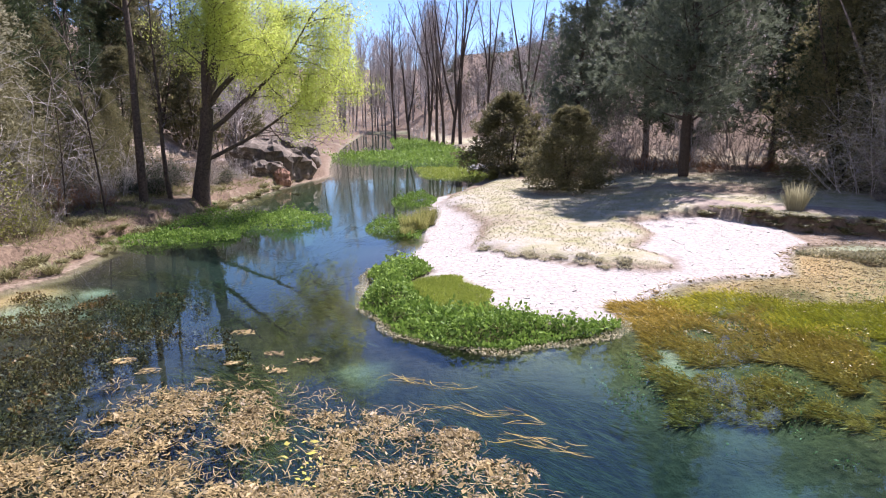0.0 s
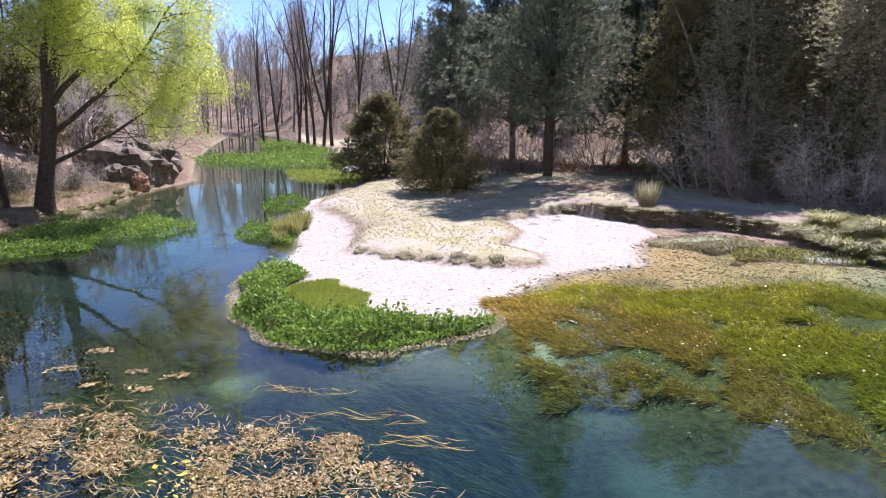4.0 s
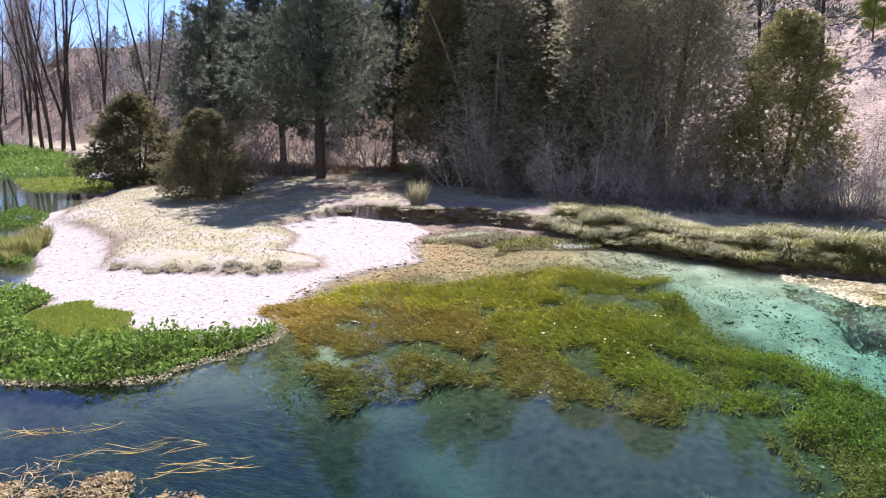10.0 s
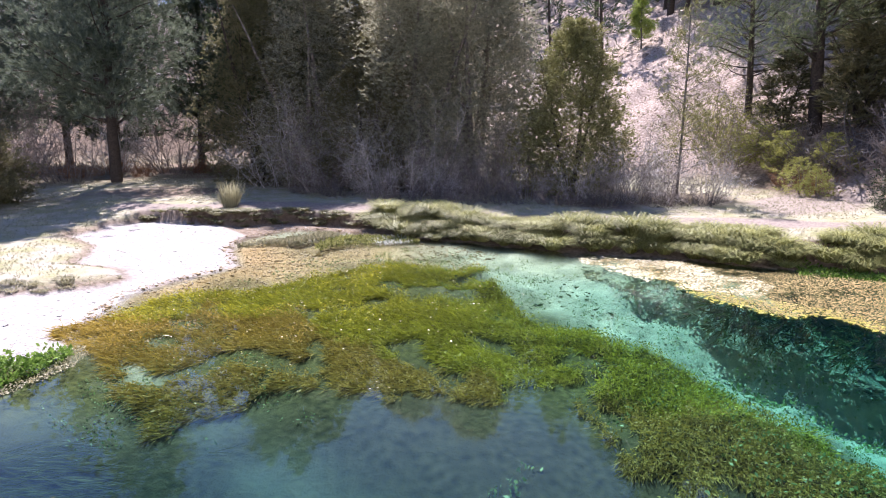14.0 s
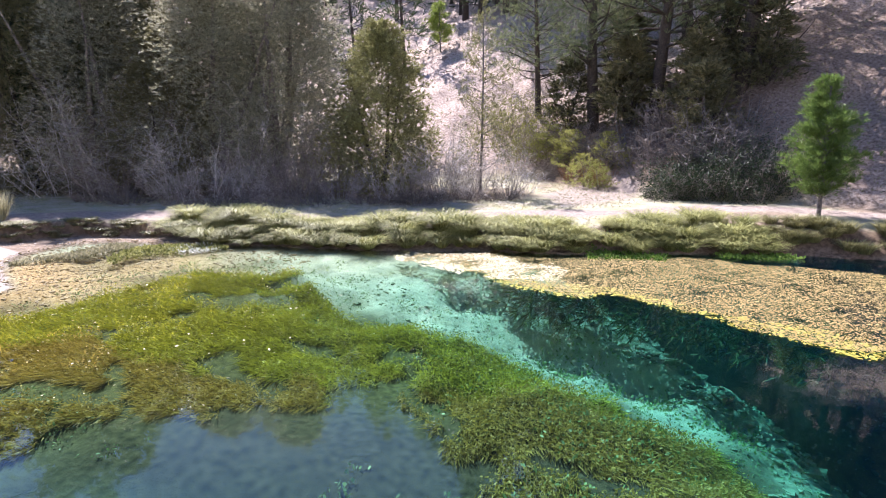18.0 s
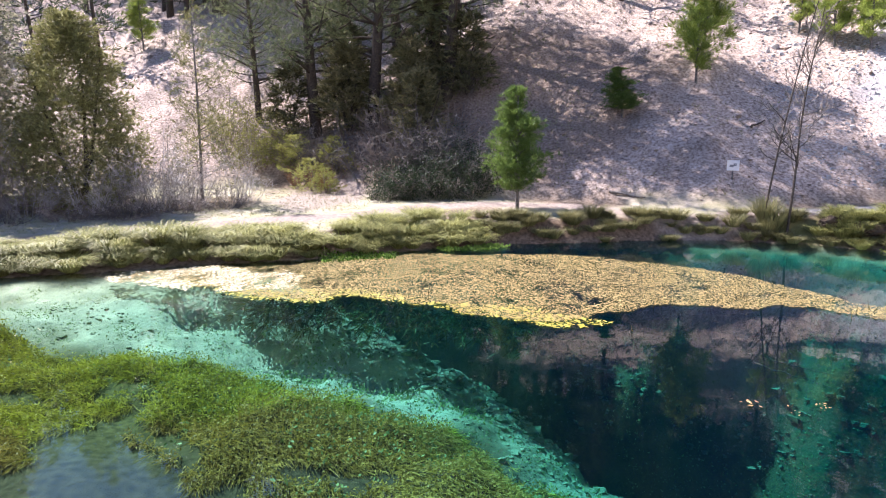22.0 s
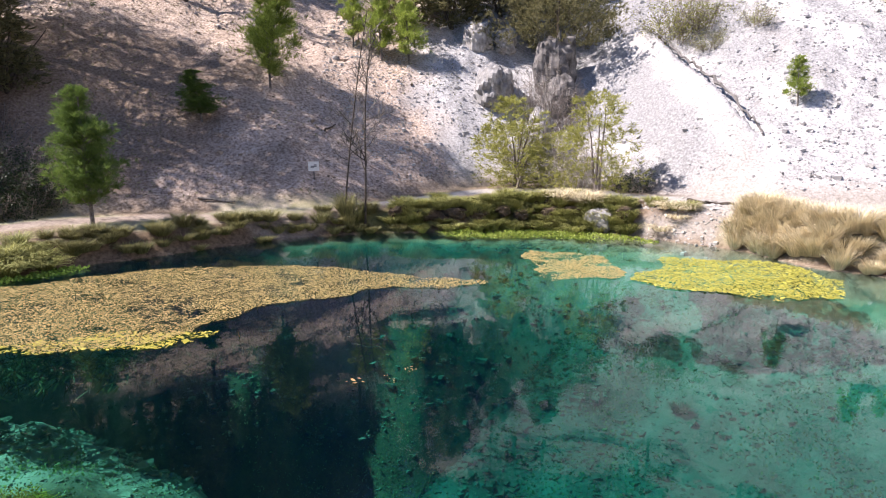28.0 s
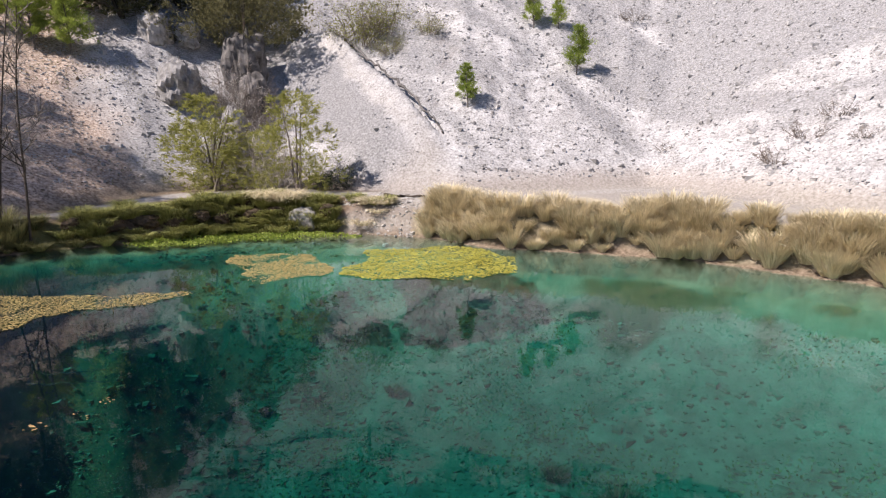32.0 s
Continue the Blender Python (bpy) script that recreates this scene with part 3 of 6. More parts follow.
mask["path"] = np.maximum(mask["path"], 0.9 * step(clearing + 0.2 * n2, 0.40, 0.65))
wet = step(-sw, 0.0, 0.3)
shallow = np.exp(-(((X - 8.0) / 5.5) ** 2 + ((Y - 13.5) / 4.5) ** 2))
mask["silt"] = wet
mask["ochre"] = wet * np.maximum(step(shallow + 0.25 * n1, 0.35, 0.75), step(-X, 7.5, 9) * step(sw + 1.3, 0, 0.6) * (Y < 19))
pale_bed = np.exp(-(((X + 8.8) / 1.5) ** 2 + ((Y - 12.2) / 2.0) ** 2)) + 0.45 * np.exp(-(((X - 1.0) / 0.7) ** 2 + ((Y - 7.0) / 1.0) ** 2)) + 0.5 * np.exp(-(((X + 1.6) / 0.9) ** 2 + ((Y - 9.6) / 1.2) ** 2))
west_bed = step(3.6 - X + 0.8 * n2, -0.5, 0.6) * step(Y, 1, 3.5) * (1 - 0.9 * step(pale_bed + 0.5 * n2, 0.35, 0.7)) * (0.85 + 0.15 * step(0.16 - n1, 0, 0.25))
green = step(-signed(X, Y, GREEN) + 1.6 * n2 + 1.2 * n1, -1.8, 1.4)
south = (0.3 + 0.55 * step(n1 + 0.7 * n2, 0.0, 0.35)) * step(-Y, -3, 3)
# darkness of the deep spring hole, put into the bed with the weed colour
south = np.maximum(south, 0.8 * step(-signed(X, Y, DEEP) + 1.2 * n2 + 1.5 * n1, -0.6, 2.0))
mottle = 0.4 * step(n2 + 0.8 * n1, 0.02, 0.4) * step(-sw, 0.8, 2.5)
tip = step(-signed(X, Y, CRESS_TIP), -0.1, 0.15)
mask["marl"] = mask["marl"] * (1 - tip)
mask["weed"] = wet * np.maximum(np.maximum(np.maximum(green, west_bed), south), mottle)
# bed coloured darker westwards and round the eye so sky reflections stand out
mask["dark_bed"] = wet * np.maximum(step(1.5 - X + 1.2 * n1, 0, 2.5) * step(Y, 2, 4) * (1 - 0.55 * step(Y, 16, 24)), 0.9 * step(9.4 - np.hypot(X, Y) + 1.4 * n1 + 0.8 * n2, -0.8, 1.6) * (0.8 + 0.2 * step(3.5 - X, 0, 1.5)) * step(Y, -3, 0)) * (1 - 0.9 * step(pale_bed + 0.5 * n2, 0.35, 0.7))
mask["weed"] = np.maximum(mask["weed"], tip)
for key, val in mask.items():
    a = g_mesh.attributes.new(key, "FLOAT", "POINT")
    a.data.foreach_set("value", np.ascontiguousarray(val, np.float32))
ground = tagged(new("ground", g_mesh), "pale limestone valley floor, dry meadow and stony hillsides", "ground", kind="structure")


wx, wy = np.arange(-28, 21.6, 0.35), np.concatenate([np.arange(-18.5, 36, 0.35), np.arange(36, 196, 2.0)])
WX, WY = np.meshgrid(wx, wy)
WX, WY = WX.ravel(), WY.ravel()
wi = (np.arange(len(wy) - 1)[:, None] * len(wx) + np.arange(len(wx) - 1)[None, :]).ravel()
w_mesh = raw_mesh("water", np.stack([WX, WY, 0 * WX], 1), np.stack([wi, wi + 1, wi + len(wx) + 1, wi + len(wx)], 1), M_WATER, True)
wa = w_mesh.attributes.new("depth", "FLOAT", "POINT")
around = [(1.4 * q * math.cos(k), 1.4 * q * math.sin(k)) for q in (0.5, 1.0) for k in np.arange(0, 6.2, 1.05)]
wa.data.foreach_set("value", np.mean([np.clip(-height(WX + dx, WY + dy), 0, 9) for dx, dy in around], 0).astype(np.float32))
tagged(new("water", w_mesh), "clear turquoise spring pool and slow stream", "water", kind="structure")


# ---- trees ----
def pine_meshes(h, base, spread, n_branch, seed, mat, bark, tuft=0.30, per=9, dens=9, thick=0.014, big=6, power=0.75, rise=0.0, needle=0.075):
    r = np.random.default_rng(seed)
    top = np.array([r.normal() * 0.02 * h, r.normal() * 0.02 * h, h])
    k = 9
    t = np.linspace(0, 1, k)
    trunk = np.stack([top[0] * t + 0.02 * h * np.sin(3 * t + seed), top[1] * t, top[2] * t], 1)
    trunk -= trunk[0]
    trunk[0, 2] = -0.3
    r0 = h * thick
    tv, tf = tubes([(trunk, r0 * (1 - 0.93 * t) + 0.012)], 8)
    branches, pos, dirs = [], [], []
    for i in range(n_branch):
        s = base + (0.985 - base) * (i + r.uniform(0, 1)) / n_branch
        p = np.array([np.interp(s, t, trunk[:, c]) for c in range(3)])
        a = r.uniform(0, 2 * math.pi)
        prof = (1 - (s - base) / (1 - base)) ** power * (0.35 + 0.65 * min(1, (s - base) / 0.12 + 0.3))
        ln = spread * max(prof, 0.06) * r.uniform(0.6, 1.15)
        el = r.uniform(-0.1, 0.35) + 0.5 * s + rise
        pts = bent(p, (math.cos(a), math.sin(a), el), ln, 4, 0.12, r, 0.05)
        branches.append((pts, np.linspace(max(0.010, r0 * 0.28 * (1 - s) + 0.008), 0.005, 5)))
        m = max(3, int(ln * dens))
        for q in r.uniform(0.3, 1.0, m) ** 0.8:
            c = np.array([np.interp(q, np.linspace(0, 1, 5), pts[:, w]) for w in range(3)])
            off = r.normal(size=3) * ln * 0.17 * (0.4 + q) * np.array([1, 1, 0.55])
            pos.append(c + off)
            dirs.append(unit(pts[-1] - pts[0]) + off * 0.6 + np.array([0, 0, 0.35]))
    nv, nf = tufts(np.array(pos), unit(np.array(dirs)), per, tuft, tuft * needle, 0.55, r)
    return {"trunk": raw_mesh("trunk", tv, tf, bark, True), "branch": [raw_mesh("branch", *tubes([q], 5), bark, True) for q in branches[:big]],
            "twigwork": raw_mesh("twigwork", *tubes(branches[big:], 4), bark, True), "crown": raw_mesh("crown", nv, nf, mat)}


def juniper_meshes(h, width, seed, mat, bark, count=1500, per=8, tuft=0.24, point=1.0, blade=0.16):
    r = np.random.default_rng(seed)
    stems = [(bent((r.normal() * 0.08, r.normal() * 0.08, -0.2), (r.normal() * 0.1, r.normal() * 0.1, 1), h * r.uniform(0.75, 0.98), 6, 0.04, r), np.linspace(h * 0.014, 0.008, 7)) for _ in range(3)]
    tv, tf = tubes(stems, 6)
    # sprays of foliage: many small clumps on an uneven cone, each fanned up and outwards
    m = max(130, count // 15)
    cs = r.uniform(0.03, 1, m) ** 1.15
    ca = r.uniform(0, 2 * math.pi, m)
    lobes = 1 + 0.2 * np.sin(3 * ca + 4 * cs + seed) + 0.16 * np.sin(5 * ca - 5 * cs) + 0.16 * r.normal(size=m)
    prof = np.clip((1 - cs) ** (0.62 * point) * (0.62 + 0.9 * np.minimum(cs * 3.0, 0.5)), 0.03, 1)
    crad = width * 0.5 * prof * lobes * np.sqrt(r.uniform(0.35, 1, m))
    k = r.integers(0, m, count)
    out = np.stack([np.cos(ca), np.sin(ca), np.full(m, 0.8)], 1)[k]
    size = (0.055 * h + 0.06 * width) * (0.45 + 0.55 * prof[k])
    along_spray = r.uniform(-0.6, 1.0, count)[:, None]
    pos = np.stack([crad * np.cos(ca), crad * np.sin(ca), cs * h * 0.96], 1)[k] + unit(out) * along_spray * size[:, None] + r.normal(size=(count, 3)) * size[:, None] * (0.42 - 0.26 * along_spray) * np.array([1, 1, 0.8])
    pos[:, 2] = np.clip(pos[:, 2], 0.05, None)
    d = unit(out + 0.4 * r.normal(size=(count, 3)))
    nv, nf = tufts(pos, d, per, tuft, tuft * blade, 0.5, r)
    return {"trunk": raw_mesh("trunk", tv, tf, bark, True), "crown": raw_mesh("crown", nv, nf, mat)}


def bare_meshes(h, seed, bark, twig, lean=0.0, n_main=22, twigs=7, low=0.3, reach=0.22, thick=0.009, up=0.9, fat=1.0, forks=0, big=6):
    r = np.random.default_rng(seed)
    trunk = bent((0, 0, -0.3), (lean, r.normal() * 0.04, 1), h + 0.3, 8, 0.035, r, 0.02)
    trad = np.linspace(h * thick, 0.012, 9)
    tv, tf = tubes([(trunk, trad)], 8)
    fine, mains, leaders = [], [], [trunk]
    for i in range(forks):
        a, s = r.uniform(0, 2 * math.pi), r.uniform(0.12, 0.5)
        p = np.array([np.interp(s, np.linspace(0, 1, 9), trunk[:, c]) for c in range(3)])
        leader = bent(p, unit((0.2 * math.cos(a), 0.2 * math.sin(a), 1)), h * (0.97 - s), 8, 0.05, r, 0.03)
        leaders.append(leader)
        mains.append((leader, np.linspace(h * thick * (0.95 - s), 0.02, 9)))
    for i in range(n_main):
        trunk = leaders[i % len(leaders)]
        s = low + (0.98 - low) * (i + r.uniform()) / n_main
        p = np.array([np.interp(s, np.linspace(0, 1, 9), trunk[:, c]) for c in range(3)])
        a = r.uniform(0, 2 * math.pi)
        ln = h * reach * (1.15 - 0.8 * s) * r.uniform(0.6, 1.3)
        pts = bent(p, (math.cos(a), math.sin(a), up * r.uniform(0.4, 1.2)), ln, 5, 0.14, r, 0.07)
        mains.append((pts, np.linspace(max(h * thick * 0.3 * (1.1 - s), 0.012 * fat), 0.005 * fat, 6)))
        for _ in range(twigs):
            q = r.uniform(0.25, 1)
            c = np.array([np.interp(q, np.linspace(0, 1, 6), pts[:, w]) for w in range(3)])
            d = unit(pts[-1] - pts[0]) + 0.7 * r.normal(size=3) + np.array([0, 0, 0.2])
            fine.append((bent(c, unit(d), ln * r.uniform(0.2, 0.5), 3, 0.2, r, 0.06), fat * np.array([0.007, 0.006, 0.005, 0.003])))
    return {"trunk": raw_mesh("trunk", tv, tf, bark, True), "branch": [raw_mesh("branch", *tubes([q], 5), bark, True) for q in mains[:big]],
            "twigwork": raw_mesh("twigwork", *tubes(mains[big:] + fine, 3), twig)}


def thicket_meshes(h, width, seed, twig, stems=34, twigs=9, leafy=None, thin=0.010, sub_twigs=2):
    r = np.random.default_rng(seed)
    fine, ends, mains = [], [], []
    for _ in range(stems):
        a = r.uniform(0, 2 * math.pi)
        q = math.sqrt(r.uniform()) * width * 0.28
        ln, fan = h * r.uniform(0.55, 1.05), r.uniform(0, 1.15) * width / h
        pts = bent((q * math.cos(a), q * math.sin(a), -0.15), (math.cos(a) * fan, math.sin(a) * fan, 1), ln * (1.05 - 0.22 * fan), 6, 0.09, r, 0.02)
        mains.append((pts, np.linspace(thin * 2.2, 0.006, 7)))
        for _ in range(twigs):
            s = r.uniform(0.15, 1)
            c = np.array([np.interp(s, np.linspace(0, 1, 7), pts[:, w]) for w in range(3)])
            d = unit(r.normal(size=3) + np.array([math.cos(a) * 0.4, math.sin(a) * 0.4, 0.5]))
            sub = bent(c, d, ln * r.uniform(0.12, 0.30), 3, 0.13, r, 0.05)
            fine.append((sub, np.array([thin, thin * 0.8, 0.006, 0.004])))
            for _ in range(sub_twigs):
                e = bent(sub[r.integers(1, 4)], unit(d + r.normal(size=3) * 0.8), ln * r.uniform(0.06, 0.16), 2, 0.3, r)
                fine.append((e, np.array([0.007, 0.006, 0.004])))
            ends.append(sub[-1])
    out = {"stem": [raw_mesh("stem", *tubes([q], 4), twig, True) for q in mains[:5]], "twigwork": raw_mesh("twigwork", *tubes(mains[5:] + fine, 3), twig)}
    if leafy:
        e = np.array(ends)
        pos = np.repeat(e, 14, 0) + r.normal(size=(len(e) * 14, 3)) * 0.19
        lv, lf = leaves(pos, 0.085, r)
        out["foliage"] = raw_mesh("foliage", lv, lf, leafy)
    return out


def plant(name, meshes, x, y, label, category, scale=1.0, turn=0.0, group="", z=None, tilt=0.0, sx=None):
    zz = float(height(np.array([x]), np.array([y]))[0]) if z is None else z
    ob = new(name)
    ob.matrix_world = pose(x, y, zz, tilt, 0, turn) @ Matrix.Diagonal((sx or scale, sx or scale, scale, 1))
    tagged(ob, label, category, group)
    for key, me in meshes.items():
        for one in me if isinstance(me, list) else [me]:
            p = part(key, one, ob)
            if key in ("twigwork", "crown", "foliage"):
                p["kind"] = "stuff"
    return ob

PINE_A = pine_meshes(18, 0.14, 4.8, 110, 11, M_PINE_BLUE, M_BARK_DARK, 0.34, 18, 18, needle=0.09)
PINE_B = pine_meshes(15, 0.06, 3.8, 110, 12, M_PINE, M_BARK_DARK, 0.42, 11, 12, needle=0.10)
PINE_C = pine_meshes(17, 0.17, 6.2, 84, 13, M_PINE_SLOPE, M_BARK_DARK, 0.26, 14, 15, 0.017, needle=0.07)
PINE_FAR = [pine_meshes(11, 0.08, 3.0, 44, 14 + i, M_PINE, M_BARK_DARK, 0.7, 5, 4, 0.014, 2, needle=0.11) for i in range(2)]
YOUNG = [pine_meshes(3.2, 0.12, 1.0, 46, 20 + i, M_PINE_YOUNG, M_BARK_GREY, 0.24, 16, 28, 0.012, 4, 0.5, 0.5, 0.055) for i in range(3)]
YOUNG_DARK = pine_meshes(4.0, 0.12, 1.05, 76, 24, M_PINE_MID, M_BARK_GREY, 0.2, 20, 40, 0.012, 4, 0.5, 0.5, 0.055)
LARCH = pine_meshes(7.4, 0.06, 1.9, 66, 25, M_JUNIPER_LIT, M_BARK_GREY, 0.19, 7, 24, 0.0065, 8)
JUN_A = juniper_meshes(4.2, 3.4, 31, M_JUNIPER, M_BARK_DARK, 8000, 8, 0.15)
JUN_B = juniper_meshes(9.5, 3.8, 32, M_JUNIPER, M_BARK_DARK, 11500, 7, 0.15)
JUN_C = juniper_meshes(6.7, 3.3, 33, M_JUNIPER_LIT, M_BARK_DARK, 12000, 8, 0.14)
JUN_D = juniper_meshes(10.5, 4.0, 34, M_JUNIPER_GREY, M_TWIG_DARK, 13000, 7, 0.14, 1.0, 0.14)
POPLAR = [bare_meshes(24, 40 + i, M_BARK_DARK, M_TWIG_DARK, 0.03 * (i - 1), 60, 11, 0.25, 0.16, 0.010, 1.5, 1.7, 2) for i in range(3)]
BARE = [bare_meshes(9, 50 + i, M_BARK_GREY, M_TWIG, 0.03, 34, 9, 0.15, 0.3, 0.009) for i in range(3)]
THICK = [thicket_meshes(3.6, 3.4, 60 + i, (M_TWIG_DARK, M_TWIG, M_TWIG_DARK, M_TWIG_MID)[i], 26, 11, None, 0.009, 2) for i in range(4)]
FAR_THICK = [thicket_meshes(6.0, 4.0, 160 + i, M_TWIG, 14, 8, None, 0.018, 1) for i in range(2)]
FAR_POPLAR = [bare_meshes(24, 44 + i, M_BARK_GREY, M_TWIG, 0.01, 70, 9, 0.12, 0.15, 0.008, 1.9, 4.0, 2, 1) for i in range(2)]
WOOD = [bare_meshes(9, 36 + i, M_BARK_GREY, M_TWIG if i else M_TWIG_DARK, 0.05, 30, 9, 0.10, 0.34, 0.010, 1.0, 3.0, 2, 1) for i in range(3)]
FAR_JUN = juniper_meshes(9.5, 3.8, 35, M_JUNIPER, M_BARK_DARK, 1000, 6, 0.6)
TALL = [thicket_meshes(7.0, 6.2, 66 + i, M_TWIG if i == 0 else M_TWIG_MID, 14, 18, None, 0.012, 3) for i in range(3)]
LOWBRUSH = [thicket_meshes(1.5, 2.4, 70 + i, (M_RUST, M_TWIG_DARK, M_BARK_GREY)[i], 34, 9, None, 0.009) for i in range(3)]
LEAFY = thicket_meshes(2.6, 2.6, 75, M_TWIG_DARK, 26, 9, M_OLIVE_LEAF, 0.010)
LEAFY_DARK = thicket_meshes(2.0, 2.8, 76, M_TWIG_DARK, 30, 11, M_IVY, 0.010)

# meadow and grove
plant("pine_tree", PINE_A, 11.3, 32.2, "tall blue-green pine on the meadow's edge", "tree")
for x, y, s, m in ((18.8, 39, 1.0, PINE_B), (15.4, 43, 1.1, PINE_B), (19.3, 33.5, 1.1, PINE_B), (22.5, 37, 1.1, PINE_A), (14, 48, 1.0, PINE_A), (8.6, 47, 0.8, PINE_A), (18, 29.5, 1.05, PINE_B), (21.5, 30, 1.0, PINE_B), (24, 33, 1.1, PINE_B), (11.5, 55, 0.9, PINE_B)):
    plant("pine_tree", m, x, y, "tall dark pine in the shaded grove behind the meadow", "tree", s, x * 37, "grove pines")
for x, y, s in ((3.2, 38.8, 1.15), (5.1, 29.0, 0.88)):
    plant("juniper_tree", JUN_A, x, y, "dark dense juniper bush on the dry meadow", "tree", s, x * 50, "meadow junipers", sx=s * 1.25)
plant("bare_shrub", THICK[0], 10.0, 34.8, "small leafless many-stemmed tree beside the pine", "shrub", 1.1)
for i, (x, y, s) in enumerate(((4.6, 40.5, 1.3), (7, 42, 1.4), (8.8, 38, 1.0), (5.5, 47, 1.6), (10.5, 44, 1.3), (13.5, 38, 1.2), (15.5, 35, 1.1), (7.2, 36, 0.8))):
    plant("bare_shrub", THICK[i % 4], x, y, "leafless grey shrub behind the junipers", "shrub", s, i * 61, "grove shrubs")
for i, (x, y, s) in enumerate(((6.5, 36, 0.7), (9, 39, 0.8), (12.6, 37, 0.9), (14.6, 36.5, 0.8), (16.5, 33.5, 0.8), (13.4, 34.4, 0.6), (2.8, 52, 0.9), (8, 41, 1.0), (11, 39.5, 1.0), (14, 40, 1.0), (17, 36, 0.9), (5.6, 38.4, 0.7), (18.2, 31.4, 0.7), (11, 36.6, 0.8), (7.6, 37.6, 0.6))):
    plant("dry_bracken", LOWBRUSH[0], x, y, "rust-brown dry bracken under the trees", "fern", s, i * 45, "bracken clumps")

# thicket beside the trail
for x, y, s, w, m in ((16.2, 27.6, 1.05, 1.2, JUN_B), (17.6, 25.0, 0.9, 1.5, JUN_D), (18.6, 22.4, 0.7, 1.2, JUN_B), (19.6, 20.8, 0.95, 1.5, JUN_D), (21.6, 18.6, 1.05, 1.4, JUN_D), (21.8, 24, 1.2, 1.4, JUN_B), (20, 25.8, 1.1, 1.4, JUN_B), (24, 21, 1.2, 1.5, JUN_D)):
    plant("juniper_tree", m, x, y, "tall grey-olive juniper in the thicket beside the trail", "tree", s, x * 70, "thicket junipers", sx=w)
plant("juniper_tree", JUN_C, 21.8, 13.9, "olive-green conical juniper beside the trail", "tree", sx=1.25)
plant("larch_tree", LARCH, 23.6, 10.4, "thin half-bare conifer with sparse olive needles", "tree")
for i, (x, y, s) in enumerate(((15.9, 25.2, 0.65), (17.4, 23.2, 0.8), (18.8, 21.0, 0.7), (19.8, 19.0, 0.65), (20.2, 17.6, 0.55), (15.9, 22.2, 0.6), (17.2, 18.8, 0.5))):
    plant("bare_tree", TALL[i % 3], x, y, "leafless grey many-stemmed tree in the thicket", "tree", s, i * 77, "thicket trees")
for i, (x, y, s) in enumerate(((16.4, 23.0, 0.8), (17.4, 20.6, 0.8), (18.4, 18.4, 0.8), (19.6, 16.6, 0.8), (20.6, 15.2, 0.8), (21.2, 12.6, 0.75), (21.4, 11.2, 0.75), (22.0, 10.0, 0.7), (23.2, 8.9, 0.6), (22.6, 11.6, 0.9), (16.2, 21.8, 0.45), (16.5, 19.9, 0.45), (17.0, 18.2, 0.45), (17.6, 16.7, 0.45), (18.4, 15.4, 0.5), (19.2, 14.1, 0.5), (20.1, 12.6, 0.5), (20.9, 11.2, 0.45), (21.6, 9.8, 0.45))):
    plant("bare_shrub", THICK[(i % 2) * 2 + 1 if y < 13 else i % 4], x, y, "leafless pale grey thicket shrub", "shrub", s, i * 77, "thicket shrubs")

for i, (x, y, q) in enumerate(((15.2, 22.4, 0.5), (15.5, 20.6, 0.55), (15.9, 18.6, 0.5), (16.5, 16.8, 0.6), (17.2, 15.4, 0.55), (18.0, 14.2, 0.6), (19.0, 12.7, 0.55), (19.9, 11.3, 0.6), (20.9, 9.9, 0.5), (21.9, 8.9, 0.5))):
    plant("dead_brush", LOWBRUSH[1 + i % 2], x, y, "low tangle of dead brush at the thicket's edge", "shrub", q, i * 61, "thicket brush", sx=q * 1.3)

# pines, brush and saplings at the foot of the eastern slope
for x, y, s in ((34.0, 11.6, 0.6), (32.6, 8.2, 1.0), (31.6, 5.2, 1.05), (31.2, 1.6, 1.1), (36.5, 7.3, 0.9), (35.2, 2.6, 1.25), (40.5, 5.0, 1.1)):
    plant("pine_tree", PINE_C, x, y, "dark pine with low boughs on the slope's foot", "tree", s, x * 91, "slope pines")
for x, y, s in ((30.4, 3.2, 0.42), (32, 6.4, 0.45), (33, 9.6, 0.4), (28.4, 2.6, 0.35), (34.5, 7, 0.5), (31, 0.6, 0.4), (33, 2.4, 0.5)):
    plant("juniper_bush", FAR_JUN, x, y, "dark juniper bush under the slope pines", "shrub", s, x * 29, "slope junipers", sx=s * 1.6)
for i, (x, y, s, m) in enumerate(((31.8, 9.2, 1.2, 1), (30.0, 7.6, 1.2, 2), (29.2, 6.3, 1.2, 1), (28.2, 4.9, 1.6, 2), (27.4, 3.5, 1.5, 1), (26.6, 2.2, 1.6, 2), (26.1, 0.7, 1.5, 1), (27.6, 1.6, 1.4, 2), (30, 3.8, 1.5, 1), (28.5, 7.8, 0.8, 0), (27.4, 6.4, 0.7, 0))):
    plant("dead_brush", LOWBRUSH[m], x, y, "tangle of dry grey dead brush on the slope", "shrub", s, i * 83, "brush tangles")
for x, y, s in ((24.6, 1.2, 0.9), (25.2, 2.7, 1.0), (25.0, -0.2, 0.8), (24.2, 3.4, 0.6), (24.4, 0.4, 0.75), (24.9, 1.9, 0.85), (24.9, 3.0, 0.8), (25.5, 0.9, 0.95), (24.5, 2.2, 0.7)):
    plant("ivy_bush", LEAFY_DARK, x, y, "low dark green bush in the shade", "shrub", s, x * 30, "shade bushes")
for x, y, s in ((30.6, 11.2, 1.0), (32.3, 12.5, 1.0), (31.2, 10.0, 0.8)):
    plant("leafy_shrub", LEAFY, x, y, "yellow-green leafy shrub on the slope", "shrub", s, x * 33, "slope shrubs")
